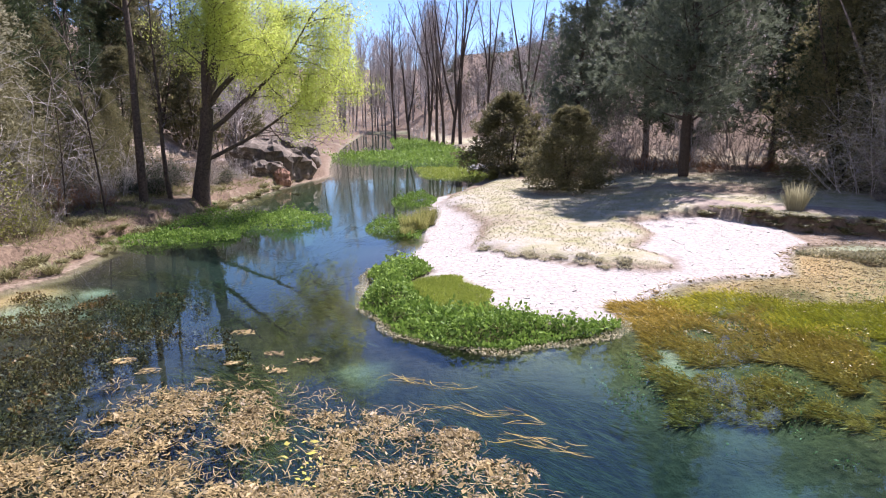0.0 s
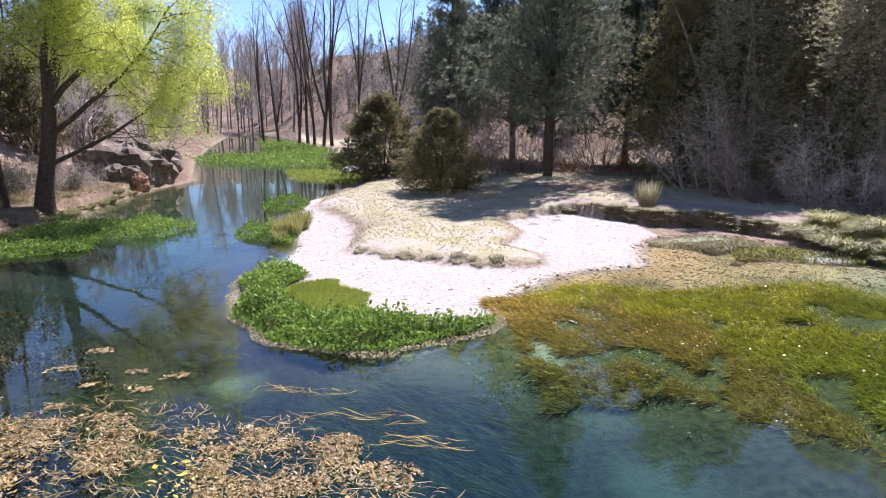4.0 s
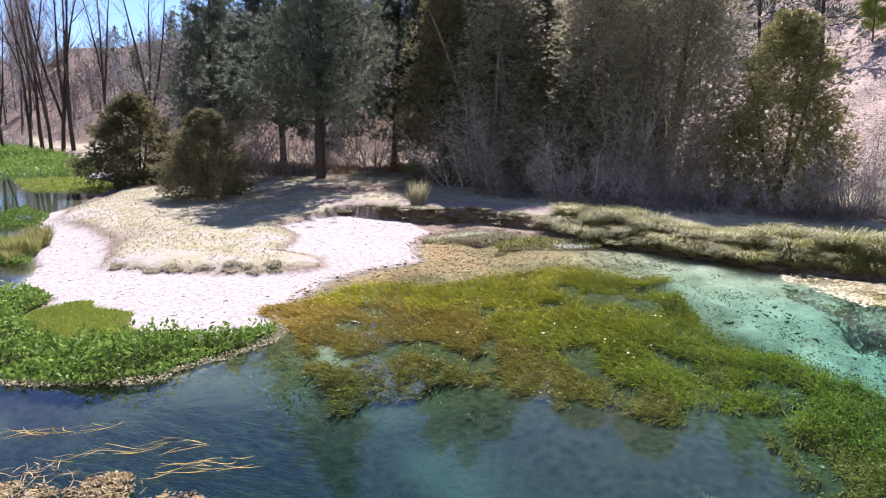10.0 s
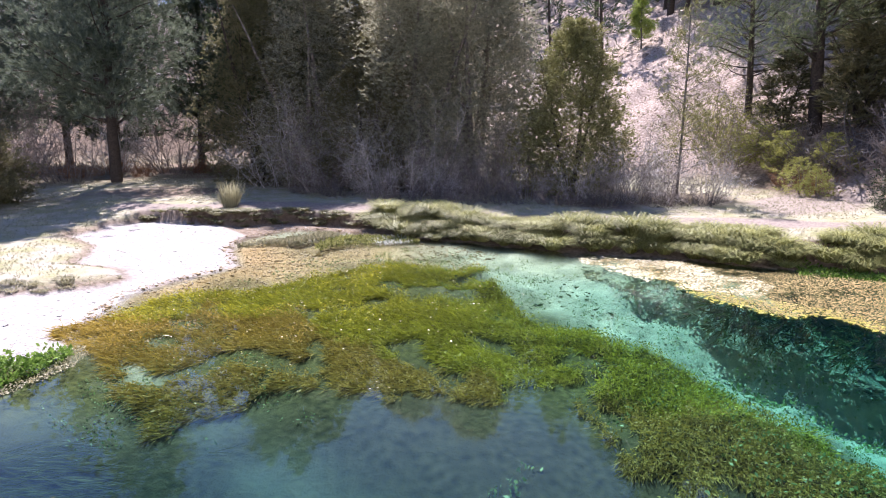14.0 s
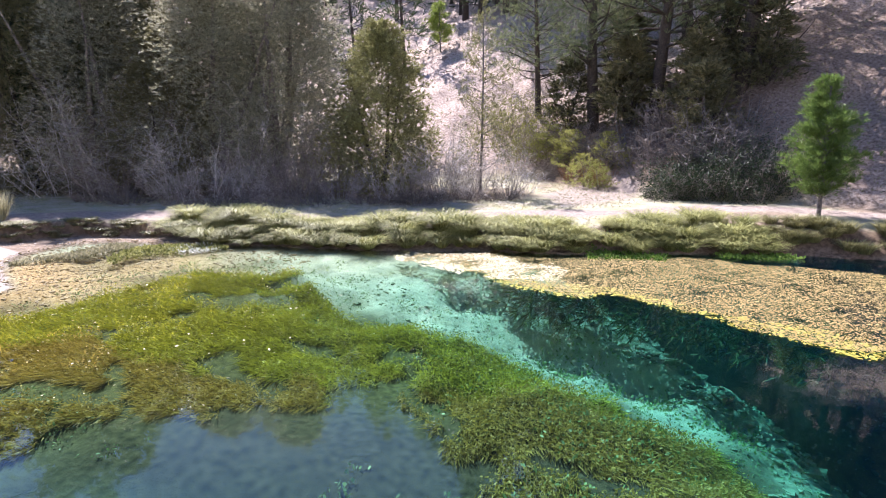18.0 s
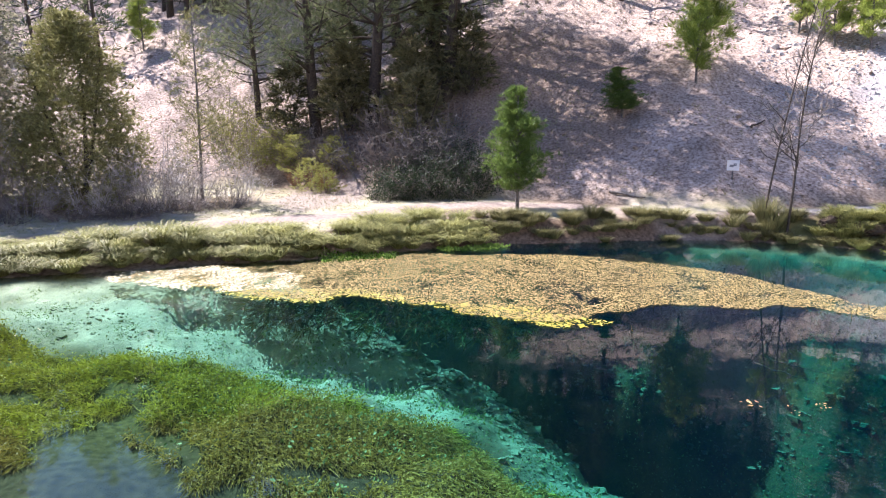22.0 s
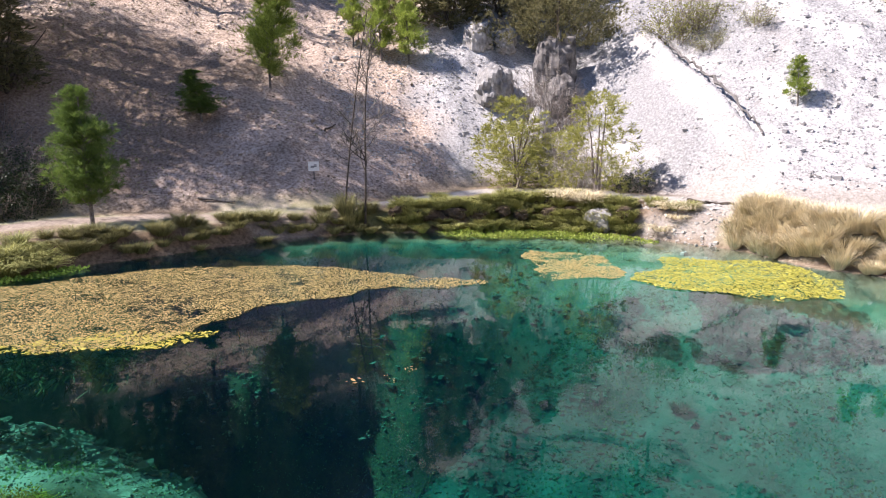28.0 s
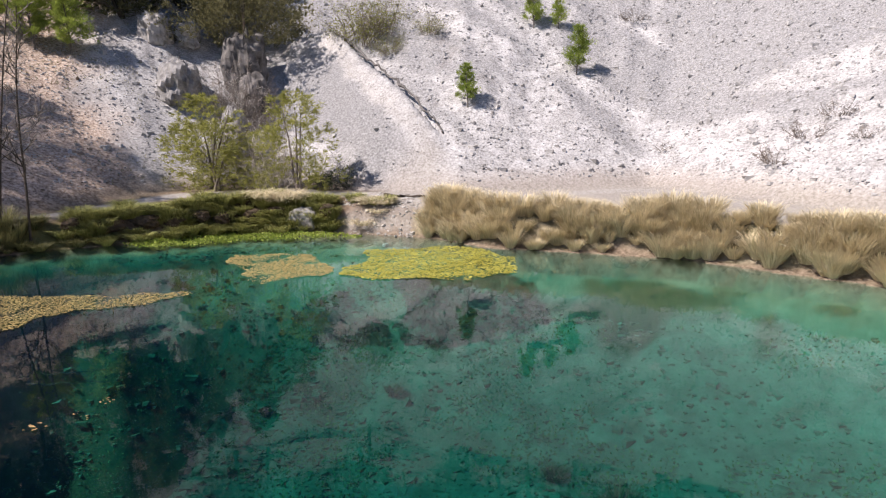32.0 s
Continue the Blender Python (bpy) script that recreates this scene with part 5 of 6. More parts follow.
# ---- scattered stones on the slopes ----
def scatter(n, test, x0, x1, y0, y1, r):
    x, y = r.uniform(x0, x1, n), r.uniform(y0, y1, n)
    k = test(x, y)
    return x[k], y[k]


def stones(name, x, y, size, mat, label, r, flat=0.6):
    n = len(x)
    z = height(x, y)
    base = np.array([(a, b, c) for a in (-0.6, 0.6) for b in (-0.6, 0.6) for c in (-0.6, 0.6)], float)
    v = base[None] * r.uniform(0.45, 1.25, (n, 8, 3)) * np.stack([np.ones(n), r.uniform(0.5, 1, n), np.full(n, flat)], 1)[:, None, :] * size[:, None, None]
    a = r.uniform(0, 6.28, n)
    c, s = np.cos(a)[:, None], np.sin(a)[:, None]
    vx, vy = v[:, :, 0] * c - v[:, :, 1] * s, v[:, :, 0] * s + v[:, :, 1] * c
    v = np.stack([vx + x[:, None], vy + y[:, None], v[:, :, 2] + z[:, None]], -1).reshape(-1, 3)
    f = np.array([(0, 1, 3, 2), (4, 6, 7, 5), (0, 4, 5, 1), (2, 3, 7, 6), (1, 5, 7, 3)])
    f = (f[None] + 8 * np.arange(n)[:, None, None]).reshape(-1, 4)
    return tagged(new(name, raw_mesh(name, v, f, mat)), label, "stones", kind="stuff")


r = np.random.default_rng(100)
x, y = scatter(64000, lambda x, y: (signed(x, y, VALLEY) > 0.5) & (azimuth(x, y) > 112) & ((signed(x, y, CHUTE) > 0) | (r.uniform(size=len(x)) < 0.15)), -14, 36, -46, -12, r)
stones("scree_stones", x, y, np.clip(r.lognormal(-3.15, 0.6, len(x)), 0.025, 0.26), M_SCREE, "loose pale limestone scree on the slope", r)
x, y = scatter(15000, lambda x, y: (signed(x, y, VALLEY) > 0.3) & (azimuth(x, y) < 120), 20, 48, -24, 32, r)
stones("slope_stones", x, y, np.clip(r.lognormal(-3.2, 0.55, len(x)), 0.02, 0.3), M_CLOD, "brown clods and stones on the bare slope", r)
x, y = scatter(26000, lambda x, y: (signed(x, y, SHORE) < -0.4) & (height(x, y) < -0.3) & (signed(x, y, GREEN) > -0.5) & (x > 3) & (np.hypot(x, y) > 9) & (fbm(x, y, 1.2, 3, 59) > -0.12), 3, 18, -14, 13, r)
stones("bed_stones", x, y, np.clip(r.lognormal(-3.5, 0.55, len(x)), 0.015, 0.13) * np.where(r.uniform(size=len(x)) < 0.5, 0.6, 1.0), M_BED_STONE, "pale stones on the bed of the pool", r, 0.45)
x, y = scatter(6500, lambda x, y: (signed(x, y, SHORE) < -1.2) & (signed(x, y, GREEN) > 0.3) & (signed(x, y, DEEP) > -2.0) & (signed(x, y, DEEP) < 1.3 + 2.5 * fbm(x, y, 2.0, 3, 38)), 5, 18, -13, 8, r)
stones("bed_boulders", x, y, np.clip(r.lognormal(-2.4, 0.5, len(x)), 0.04, 0.26), M_BED_STONE, "broken blocks on the slope of the spring hole", r, 0.5)
x, y = scatter(16000, lambda x, y: (signed(x, y, SHORE) < -1.0) & (azimuth(x, y) > 92) & (signed(x, y, DEEP) > -1.5) & (fbm(x, y, 1.4, 3, 62) > -0.06), -8, 14, -15, 0, r)
stones("pool_stones", x, y, np.clip(r.lognormal(-3.1, 0.6, len(x)), 0.02, 0.22), M_BED_STONE, "scattered pale stones on the southern pool bed", r, 0.45)
x, y = scatter(9000, lambda x, y: (signed(x, y, SHORE) > -0.1) & (signed(x, y, LOW) < 0) & (signed(x, y, CRESS_TIP) > 0.05), -2, 13, 9, 23, r)
stones("beach_pebbles", x, y, np.clip(r.lognormal(-4.2, 0.55, len(x)), 0.008, 0.07), M_BEACH, "small pale pebbles on the marl beach", r, 0.5)


x, y = scatter(2000, lambda x, y: (signed(x, y, SHORE) > -0.3) & (signed(x, y, VALLEY) < 0.6) & (fbm(x, y, 1.0, 3, 39) > -0.15), 11.2, 15.2, -19.4, -15.2, r)
stones("bank_rubble", x, y, np.clip(r.lognormal(-3.4, 0.6, len(x)), 0.02, 0.2), M_BEACH, "pale limestone rubble where the slide meets the water", r)


M_SHOAL = simple("ochre_gravel", (0.16, 0.11, 0.045), (0.50, 0.40, 0.24), 3.0, 0.8)
x, y = scatter(15000, lambda x, y: (signed(x, y, SHORE) > -3.2 + 1.5 * fbm(x, y, 1.5, 3, 40)) & (signed(x, y, SHORE) < 0.25) & (signed(x, y, LOW) < -0.1), 3.0, 13.5, 10.6, 18.4, r)
stones("shoal_gravel", x, y, np.clip(r.lognormal(-3.7, 0.5, len(x)), 0.012, 0.09), M_SHOAL, "ochre gravel and stones in the shallows", r, 0.5)


# ---- grasses ----
def turf(name, x, y, n, length, width, spread, mat, label, r, lean=(0, 0, 1), z=None, cat="grass", up=0.0):
    z = (height(x, y) if z is None else z) + up
    d = unit(np.tile(np.array(lean, float), (len(x), 1)) + 0.1 * r.normal(size=(len(x), 3)))
    v, f = tufts(np.stack([x, y, z], 1), d, n, length, width, spread, r)
    return tagged(new(name, raw_mesh(name, v, f, mat)), label, cat, kind="stuff")


x, y = scatter(80000, lambda x, y: (signed(x, y, LOW) > 0.05) & (signed(x, y, VALLEY) < 0) & (seg_distance(x, y, TRAIL, False) > 0.8) & (fbm(x, y, 2.0, 3, 7) > -0.25), -1, 30, 4, 50, r)
k = r.uniform(size=len(x)) < np.where(y > 34, 0.35, 1)
turf("meadow_grass", x[k], y[k], 4, 0.055, 0.014, 0.9, M_MEADOW, "short dry yellow-green meadow grass", r)


x, y = scatter(9000, lambda x, y: signed(x, y, MOSS) + 0.3 * fbm(x, y, 0.5, 3, 28) < 0.05, -1.2, 1.0, 10.8, 13.8, r)
turf("moss_turf", x, y, 5, 0.07, 0.012, 0.8, M_MOSSY, "short olive-green turf inside the cress", r)


def along(pts, n, off, spread, r):
    pts = np.array(pts, float)
    seg = np.linalg.norm(np.diff(pts, axis=0), axis=1)
    t = r.uniform(0, seg.sum(), n)
    c = np.concatenate([[0], np.cumsum(seg)])
    x, y = np.interp(t, c, pts[:, 0]), np.interp(t, c, pts[:, 1])
    i = np.clip(np.searchsorted(c, t) - 1, 0, len(seg) - 1)
    dx, dy = np.diff(pts, axis=0)[i].T / seg[i]
    o = off + spread * r.normal(size=n)
    return x - dy * o, y + dx * o


def mop(r, n, length, droop):
    """One tussock: narrow blades that rise from a crown and arch over on all sides."""
    a = r.uniform(0, 2 * math.pi, n)
    reach, up = length * r.uniform(0.25, 1.0, n) ** 0.7 * (0.35 + 1.9 * droop), length * r.uniform(0.65, 1.15, n)
    q = 0.13 * np.sqrt(r.uniform(size=n))
    twist = 0.5 * r.normal(size=n)
    w = r.uniform(0.0035, 0.008, n)
    rows = []
    for k, taper in zip((0, 0.35, 0.7, 1.0), (0.7, 1.0, 0.8, 0.08)):
        b = a + twist * k
        rad, z = q + reach * k, up * (k * (1 + 1.6 * droop) - 3.4 * droop * k * k)
        p = np.stack([rad * np.cos(b), rad * np.sin(b), np.maximum(z, 0.02)], 1)
        side = np.stack([-np.sin(b + 0.6 * twist), np.cos(b + 0.6 * twist), 0.25 * twist], 1) * (w * taper)[:, None]
        rows += [p - side, p + side]
    v = np.stack(rows, 1).reshape(-1, 3)
    f = np.array([(2 * k, 2 * k + 1, 2 * k + 3, 2 * k + 2) for k in range(3)])
    return v, (f[None] + 8 * np.arange(n)[:, None, None]).reshape(-1, 4)


def tussocks(name, pts, n, off, spread, blades, length, mat, label, r, droop=0.0, group=""):
    """Rounded tussocks: each is one plant of arching blades."""
    x, y = along(pts, n, off, spread, r)
    for i in range(n):
        if float(height(x[i:i + 1], y[i:i + 1])[0]) < -0.02 and i >= 6:
            continue
        if i < 6:
            pool_of_tussocks.setdefault((name, length), []).append(raw_mesh(name, *mop(r, blades * 10, length, droop), mat))
        ob = new(name, pool_of_tussocks[name, length][i % 6])
        s, flat = r.uniform(0.65, 1.45), r.uniform(0.75, 1.1)
        ob.matrix_world = pose(x[i], y[i], float(height(x[i:i + 1], y[i:i + 1])[0]) - 0.03, 0, 0, r.uniform(0, 360)) @ Matrix.Diagonal((s, s, s * flat, 1))
        tagged(ob, label, "grass", group)


pool_of_tussocks = {}
EAST = [p for p in LOW_E if -1 < p[1] < 16.2]
tussocks("grass_tussock", EAST, 165, -0.05, 0.28, 42, 0.66, M_GRASS, "olive-green grass tussock on the pool bank", r, 0.3, "bank tussocks")
tussocks("turf_lip", [(8.6, 22.3), (9.4, 20.9), (10.2, 19.4), (11.4, 19.3), (12.3, 18.6), (12.9, 17.4), (13.5, 16.0)], 70, 0.1, 0.1, 18, 0.2, M_BANK, "dry grass hanging over the undercut bank", r, 0.3, "overhanging turf")
tussocks("shaded_tussock", [(19.3, 0.2), (19.7, -2.2), (20.3, -4.8), (20.4, -7.6), (19.9, -9.9)], 26, 0.3, 0.2, 28, 0.5, M_BANK, "dark dry grass tussock on the shaded bank", r, 0.22, "shaded bank tussocks")
tussocks("shaded_tussock", [p for p in LOW_E if -12 < p[1] < 0.5], 200, -0.05, 0.24, 28, 0.42, M_BANK, "dark dry grass tussock on the shaded bank", r, 0.22, "shaded bank tussocks")
SOUTH = [(11.0, -17.3), (8.6, -16.8), (6.2, -17.2), (3.4, -17.8), (0.7, -17.3), (-3, -16.8), (-7, -15)]
tussocks("straw_tussock", SOUTH, 280, 0.0, 0.34, 40, 0.74, M_STRAW, "straw-coloured drooping grass tussock on the bank", r, 0.17, "straw tussocks")
tussocks("bank_tussock", [(20.0, -10.6), (18.8, -11.8), (17.8, -13.1), (17.1, -14.7), (14.4, -16.5)], 200, 0.0, 0.4, 34, 0.46, M_GRASS, "green and brown grass tussock on the bank", r, 0.22, "south-east tussocks")
tussocks("west_tussock", [(-10.8, 13), (-10.5, 17), (-10.6, 18.6), (-10.2, 22.5), (-10, 27.5), (-9.8, 34)], 80, -0.5, 0.5, 20, 0.35, M_BANK, "brown grass tussock on the western bank", r, 0.25, "west bank tussocks")
tussocks("hummock_tussock", [(0.5, 17.2), (0.9, 16.0), (2.1, 15.3), (3.2, 14.6), (4.0, 14.3), (5.0, 14.5)], 26, 0.1, 0.15, 12, 0.12, M_MEADOW, "low dry grass at the hummock's broken edge", r, 0.15, "hummock tussocks")
tussocks("rush_tussock", [(10.5, 20.6), (11.1, 20.8)], 5, 0, 0.12, 16, 0.62, M_MEADOW, "tall pale rush tussock on the meadow bank", r, 0.05, "rushes")
tussocks("rush_tussock", [(-1.5, 19.4), (-1.3, 21.6)], 10, 0, 0.2, 26, 0.5, M_GRASS, "green rush tussock at the beach", r, 0.05, "rushes")
tussocks("rush_tussock", [(16.6, -15.4), (15.9, -15.9)], 5, 0, 0.15, 34, 0.75, M_STRAW, "big drooping straw tussock on the bank", r, 0.3, "rushes")
tussocks("straw_tussock", [(13.6, -17.0), (12.9, -17.3)], 12, 0, 0.2, 20, 0.4, M_STRAW, "straw-coloured drooping grass tussock on the bank", r, 0.4, "straw tussocks")
tussocks("rush_tussock", [(19.7, -9.2), (20.1, -8.7)], 5, 0, 0.15, 26, 0.7, M_BANK, "dark grass clump at the foot of the saplings", r, 0.12, "rushes")
tussocks("straw_tussock", [(14.2, -16.6), (12.6, -17.2)], 8, 0.3, 0.3, 20, 0.45, M_GRASS, "small grass tussock on the pale bank", r, 0.25, "straw tussocks")
tussocks("rush_tussock", [(2.0, 37.6), (2.3, 38.6)], 4, 0, 0.15, 26, 0.6, M_GRASS, "green rush tussock at the stream", r, 0.05, "rushes")

x, y = scatter(20000, lambda x, y: (signed(x, y, SHORE) > 0.25) & (x > -24) & (fbm(x, y, 1.2, 3, 8) > -0.1), -22, -9, 11, 40, r)
turf("bank_grass", x, y, 5, 0.2, 0.016, 0.8, M_BANK, "dead grass and stalks on the western bank", r)
x, y = scatter(16000, lambda x, y: (signed(x, y, VALLEY) > 0.5) & (azimuth(x, y) > 50) & (azimuth(x, y) < 124) & (fbm(x, y, 3, 3, 9) > 0.0), 20, 44, -22, 32, r)
turf("slope_grass", x, y, 4, 0.11, 0.02, 0.9, M_BANK, "sparse dead grass on the bare slope", r)


# ---- watercress and floating plants ----
def cress(name, poly, n, high, r, label, mat=None, size=0.085, z0=0.0):
    xs, ys = [p[0] for p in poly], [p[1] for p in poly]
    x, y = r.uniform(min(xs), max(xs), n * 3), r.uniform(min(ys), max(ys), n * 3)
    s = signed(x, y, poly) + 0.35 * fbm(x, y, 0.9, 3, 3)
    k = np.nonzero(s < 0)[0][:n]
    x, y, s = x[k], y[k], s[k]
    hump = np.clip(-s / 0.35, 0.25, 1) * (0.7 + 1.7 * fbm(x, y, 0.5, 2, 13))
    z = np.maximum(height(x, y), 0.0) + z0 + np.clip(hump, 0.1, 2) * high * r.uniform(0.3, 1, len(x))
    v, f = leaves(np.stack([x, y, z], 1), size, r, -0.7)
    return tagged(new(name, raw_mesh(name, v, f, mat or M_CRESS)), label, "watercress", kind="stuff")


cress("watercress_bed", CRESS_TIP, 17000, 0.34, r, "thick green watercress round the beach's tip", None, 0.062)
cress("watercress_bed", CRESS_TIP, 2600, 0.52, r, "taller sprigs of watercress round the beach's tip", None, 0.095)
cress("watercress_bed", [(-2.6, 26.5), (-1.0, 26.0), (-0.8, 28.8), (-1.6, 30.0), (-2.8, 28.6)], 2600, 0.35, r, "green watercress beside the beach")
cress("watercress_bed", [(-2.8, 20), (-1.0, 18.6), (-0.9, 22.6), (-1.8, 23.2), (-3.0, 21.6)], 2600, 0.30, r, "green watercress beside the beach")
cress("watercress_bed", [(-10.2, 17.9), (-8.0, 18.4), (-6.6, 19.2), (-7.0, 20.4), (-9.6, 20.0)], 3600, 0.25, r, "green watercress along the western bank")
cress("watercress_bed", [(-9.8, 20.4), (-7.0, 20.2), (-5.0, 20.8), (-4.4, 22.6), (-6, 24.4), (-9.2, 23.6)], 7000, 0.4, r, "thick green watercress along the western bank")
cress("watercress_bed", [(-13, 62), (-4, 54), (1.6, 50), (2.0, 60), (-0.6, 84), (-5, 108), (-12, 120), (-9, 95), (-6, 75)], 16000, 0.5, r, "broad green watercress beds across the stream", None, 0.22)
cress("watercress_bed", [(-2, 40), (1.5, 37.5), (2.2, 41), (1.4, 47), (-3, 48)], 6000, 0.16, r, "yellow-green water plants at the stream's edge", M_MOSSY, 0.11)
cress("watercress_bed", [(15.9, 4.0), (16.5, 2.2), (17.3, 2.2), (16.9, 4.4)], 1200, 0.14, r, "pale green watercress at the foot of the bank")
cress("watercress_bed", [(17.6, 0.9), (18.4, -1.0), (18.8, -0.8), (18.0, 1.2)], 700, 0.12, r, "pale green watercress at the foot of the bank")
cress("watercress_bed", [(17.0, -11.4), (18.4, -11.2), (17, -14), (14, -16), (12.8, -15.8), (15, -14.0)], 3600, 0.10, r, "bright green water plants along the bank", M_MOSSY, 0.08)
cress("water_crowfoot", [(12.0, 13.9), (12.9, 13.5), (13.1, 14.3), (12.5, 14.9), (11.9, 14.6)], 900, 0.06, r, "patch of white-flowering water crowfoot", M_WHITE_FLOWER, 0.07)
cress("water_plants", [(10.2, 14.6), (11.6, 14.6), (13, 13.3), (13.3, 13.8), (12, 15.6), (10.6, 15.4)], 2600, 0.08, r, "olive water plants in the shallows", M_GRASS, 0.09)
cress("shoal_grass", [(8.9, 16.6), (10.4, 15.8), (12, 15.9), (11.8, 16.6), (10, 16.8)], 2600, 0.10, r, "low grass on a bar in the shallows", M_MEADOW, 0.09)


def mat_of(name, poly, n, size, material, r, label, gap=0.0, ragged=0.7, lift=0.012, fine=0.6, tilt=0.14):
    xs, ys = [p[0] for p in poly], [p[1] for p in poly]
    x, y = r.uniform(min(xs), max(xs), n * 4), r.uniform(min(ys), max(ys), n * 4)
    s = signed(x, y, poly) + ragged * fbm(x, y, 1.3, 4, 23)
    k = np.nonzero((s < 0) & (fbm(x, y, fine, 4, 29) + 0.2 * r.normal(size=len(x)) > gap - 0.5))[0][:n]
    x, y = x[k], y[k]
    N = len(x)
    a = r.uniform(0, 6.28, N)
    d = np.stack([np.cos(a), np.sin(a), tilt * r.normal(size=N)], 1)
    e = np.stack([-np.sin(a), np.cos(a), 0.9 * tilt * r.normal(size=N)], 1)
    sz = (size * r.lognormal(-0.15, 0.4, N))[:, None]
    p = np.stack([x, y, lift + r.uniform(0, 0.018, N)], 1)
    v = np.stack([p - d * sz * 0.5, p - e * sz * 0.24, p + d * sz * 0.5, p + e * sz * 0.24], 1).reshape(-1, 3)
    return tagged(new(name, raw_mesh(name, v, np.arange(4 * N).reshape(-1, 4), material)), label, "leaf mat", kind="stuff")


x, y = scatter(60000, lambda x, y: (signed(x, y, CRESS_TIP) + 0.12 * fbm(x, y, 0.5, 3, 26) > -0.06) & (signed(x, y, CRESS_TIP) + 0.2 * fbm(x, y, 0.4, 3, 27) < 0.2) & (signed(x, y, SHORE) < 0.05), -2.6, 3.2, 9.0, 15.4, r)
v, f = leaves(np.stack([x, y, r.uniform(0.01, 0.03, len(x))], 1), 0.035, r)
v[:, 2] = np.clip(v[:, 2], 0.006, 0.05)
tagged(new("slimy_edge", raw_mesh("slimy_edge", v, f, M_SCUM)), "pale slimy scum along the cress", "water weed", kind="stuff")
MAIN = [(13.8, 8.2), (13.6, 6.6), (12.7, 4.9), (12.4, 3.7), (12.9, 2.7), (12.2, 1.0), (11.7, -0.3), (11.2, -1.2), (11.8, -2.7), (12.6, -3.8), (12.4, -5.9), (11.6, -7.3),
        (11.5, -8.5), (13.2, -7.5), (15.7, -5.3), (16.9, -3.4), (17.3, -1.1), (16.9, 2.0), (16.1, 4.1), (15.4, 6.0), (14.9, 7.8)]
mat_of("floating_leaf_mat", MAIN, 105000, 0.038, M_FLOAT, r, "broad mat of floating dead tan leaves", 0.12)
mat_of("floating_scum", [(13.6, 6.8), (12.5, 5), (12.2, 3.6), (12.8, 2.6), (12, 0.9), (11.5, -0.4), (10.8, -1.4), (11.2, -2.4), (12, -1), (12.6, 1), (13.4, 2.8), (13.1, 4.5), (14, 6.6)], 3000, 0.08, M_FLOAT_YELLOW, r, "yellow weed fringe of the leaf mat", 0.3, 0.4, 0.006)
mat_of("pale_leaf_mat", [(14.2, 9.0), (13.4, 7.4), (12.8, 5.4), (13.4, 4.0), (15.4, 4.6), (15.2, 7.0)], 5200, 0.07, M_SCUM, r, "pale bleached floating leaves", 0.66, 0.6, 0.016)
mat_of("floating_leaf_mat", [(14.2, -11.8), (12.1, -13.0), (10.2, -11.2), (10.7, -9.5), (12.6, -10.4)], 9000, 0.055, M_FLOAT, r, "small mat of floating dead tan leaves", 0.25)
mat_of("yellow_weed_mat", [(11.3, -14.2), (8.8, -15.9), (7.0, -15.3), (6.4, -13.6), (7.2, -12.2), (8.9, -11.4), (9.7, -11.6)], 16000, 0.07, M_FLOAT_YELLOW, r, "bright yellow-green floating weed mat", 0.2, 0.8)
NEAR = [(-4.9, 5.6), (-4.6, 6.3), (-4.2, 7.6), (-2.7, 8.1), (-1.8, 7.6), (-0.8, 7.1), (-0.5, 6.6), (0.3, 6.3), (0.7, 5.6), (0.9, 4.6), (-0.5, 3.6), (-3.6, 3.6), (-4.6, 4.4)]
mat_of("floating_leaf_mat", NEAR, 40000, 0.046, M_FLOAT_NEAR, r, "loose mat of floating dead leaves and stalks", 0.60, 1.9, fine=0.42, tilt=0.4)


def strands(name, x, y, length, width, mat, label, r, turn=None, cat="leaf mat"):
    """Thin curling stalks lying on the water."""
    n = len(x)
    a = r.uniform(0, 6.28, n) if turn is None else turn + 0.35 * r.normal(size=n)
    c, ln = r.normal(size=n) * 0.9, length * r.uniform(0.4, 1.3, n)
    rows, px, py = [], x - 0.5 * ln * np.cos(a), y - 0.5 * ln * np.sin(a)
    for k in range(5):
        b = a + c * (k / 4 - 0.5)
        w = width * (1 - 0.6 * abs(k / 2 - 1))
        z = 0.03 + 0.012 * np.sin(k + 7 * x)
        rows += [np.stack([px + np.sin(b) * w, py - np.cos(b) * w, z], 1), np.stack([px - np.sin(b) * w, py + np.cos(b) * w, z], 1)]
        px, py = px + np.cos(b) * ln / 4, py + np.sin(b) * ln / 4
    v = np.stack(rows, 1).reshape(-1, 3)
    f = np.array([(2 * k, 2 * k + 1, 2 * k + 3, 2 * k + 2) for k in range(4)])
    f = (f[None] + 10 * np.arange(n)[:, None, None]).reshape(-1, 4)
    return tagged(new(name, raw_mesh(name, v, f, mat)), label, cat, kind="stuff")


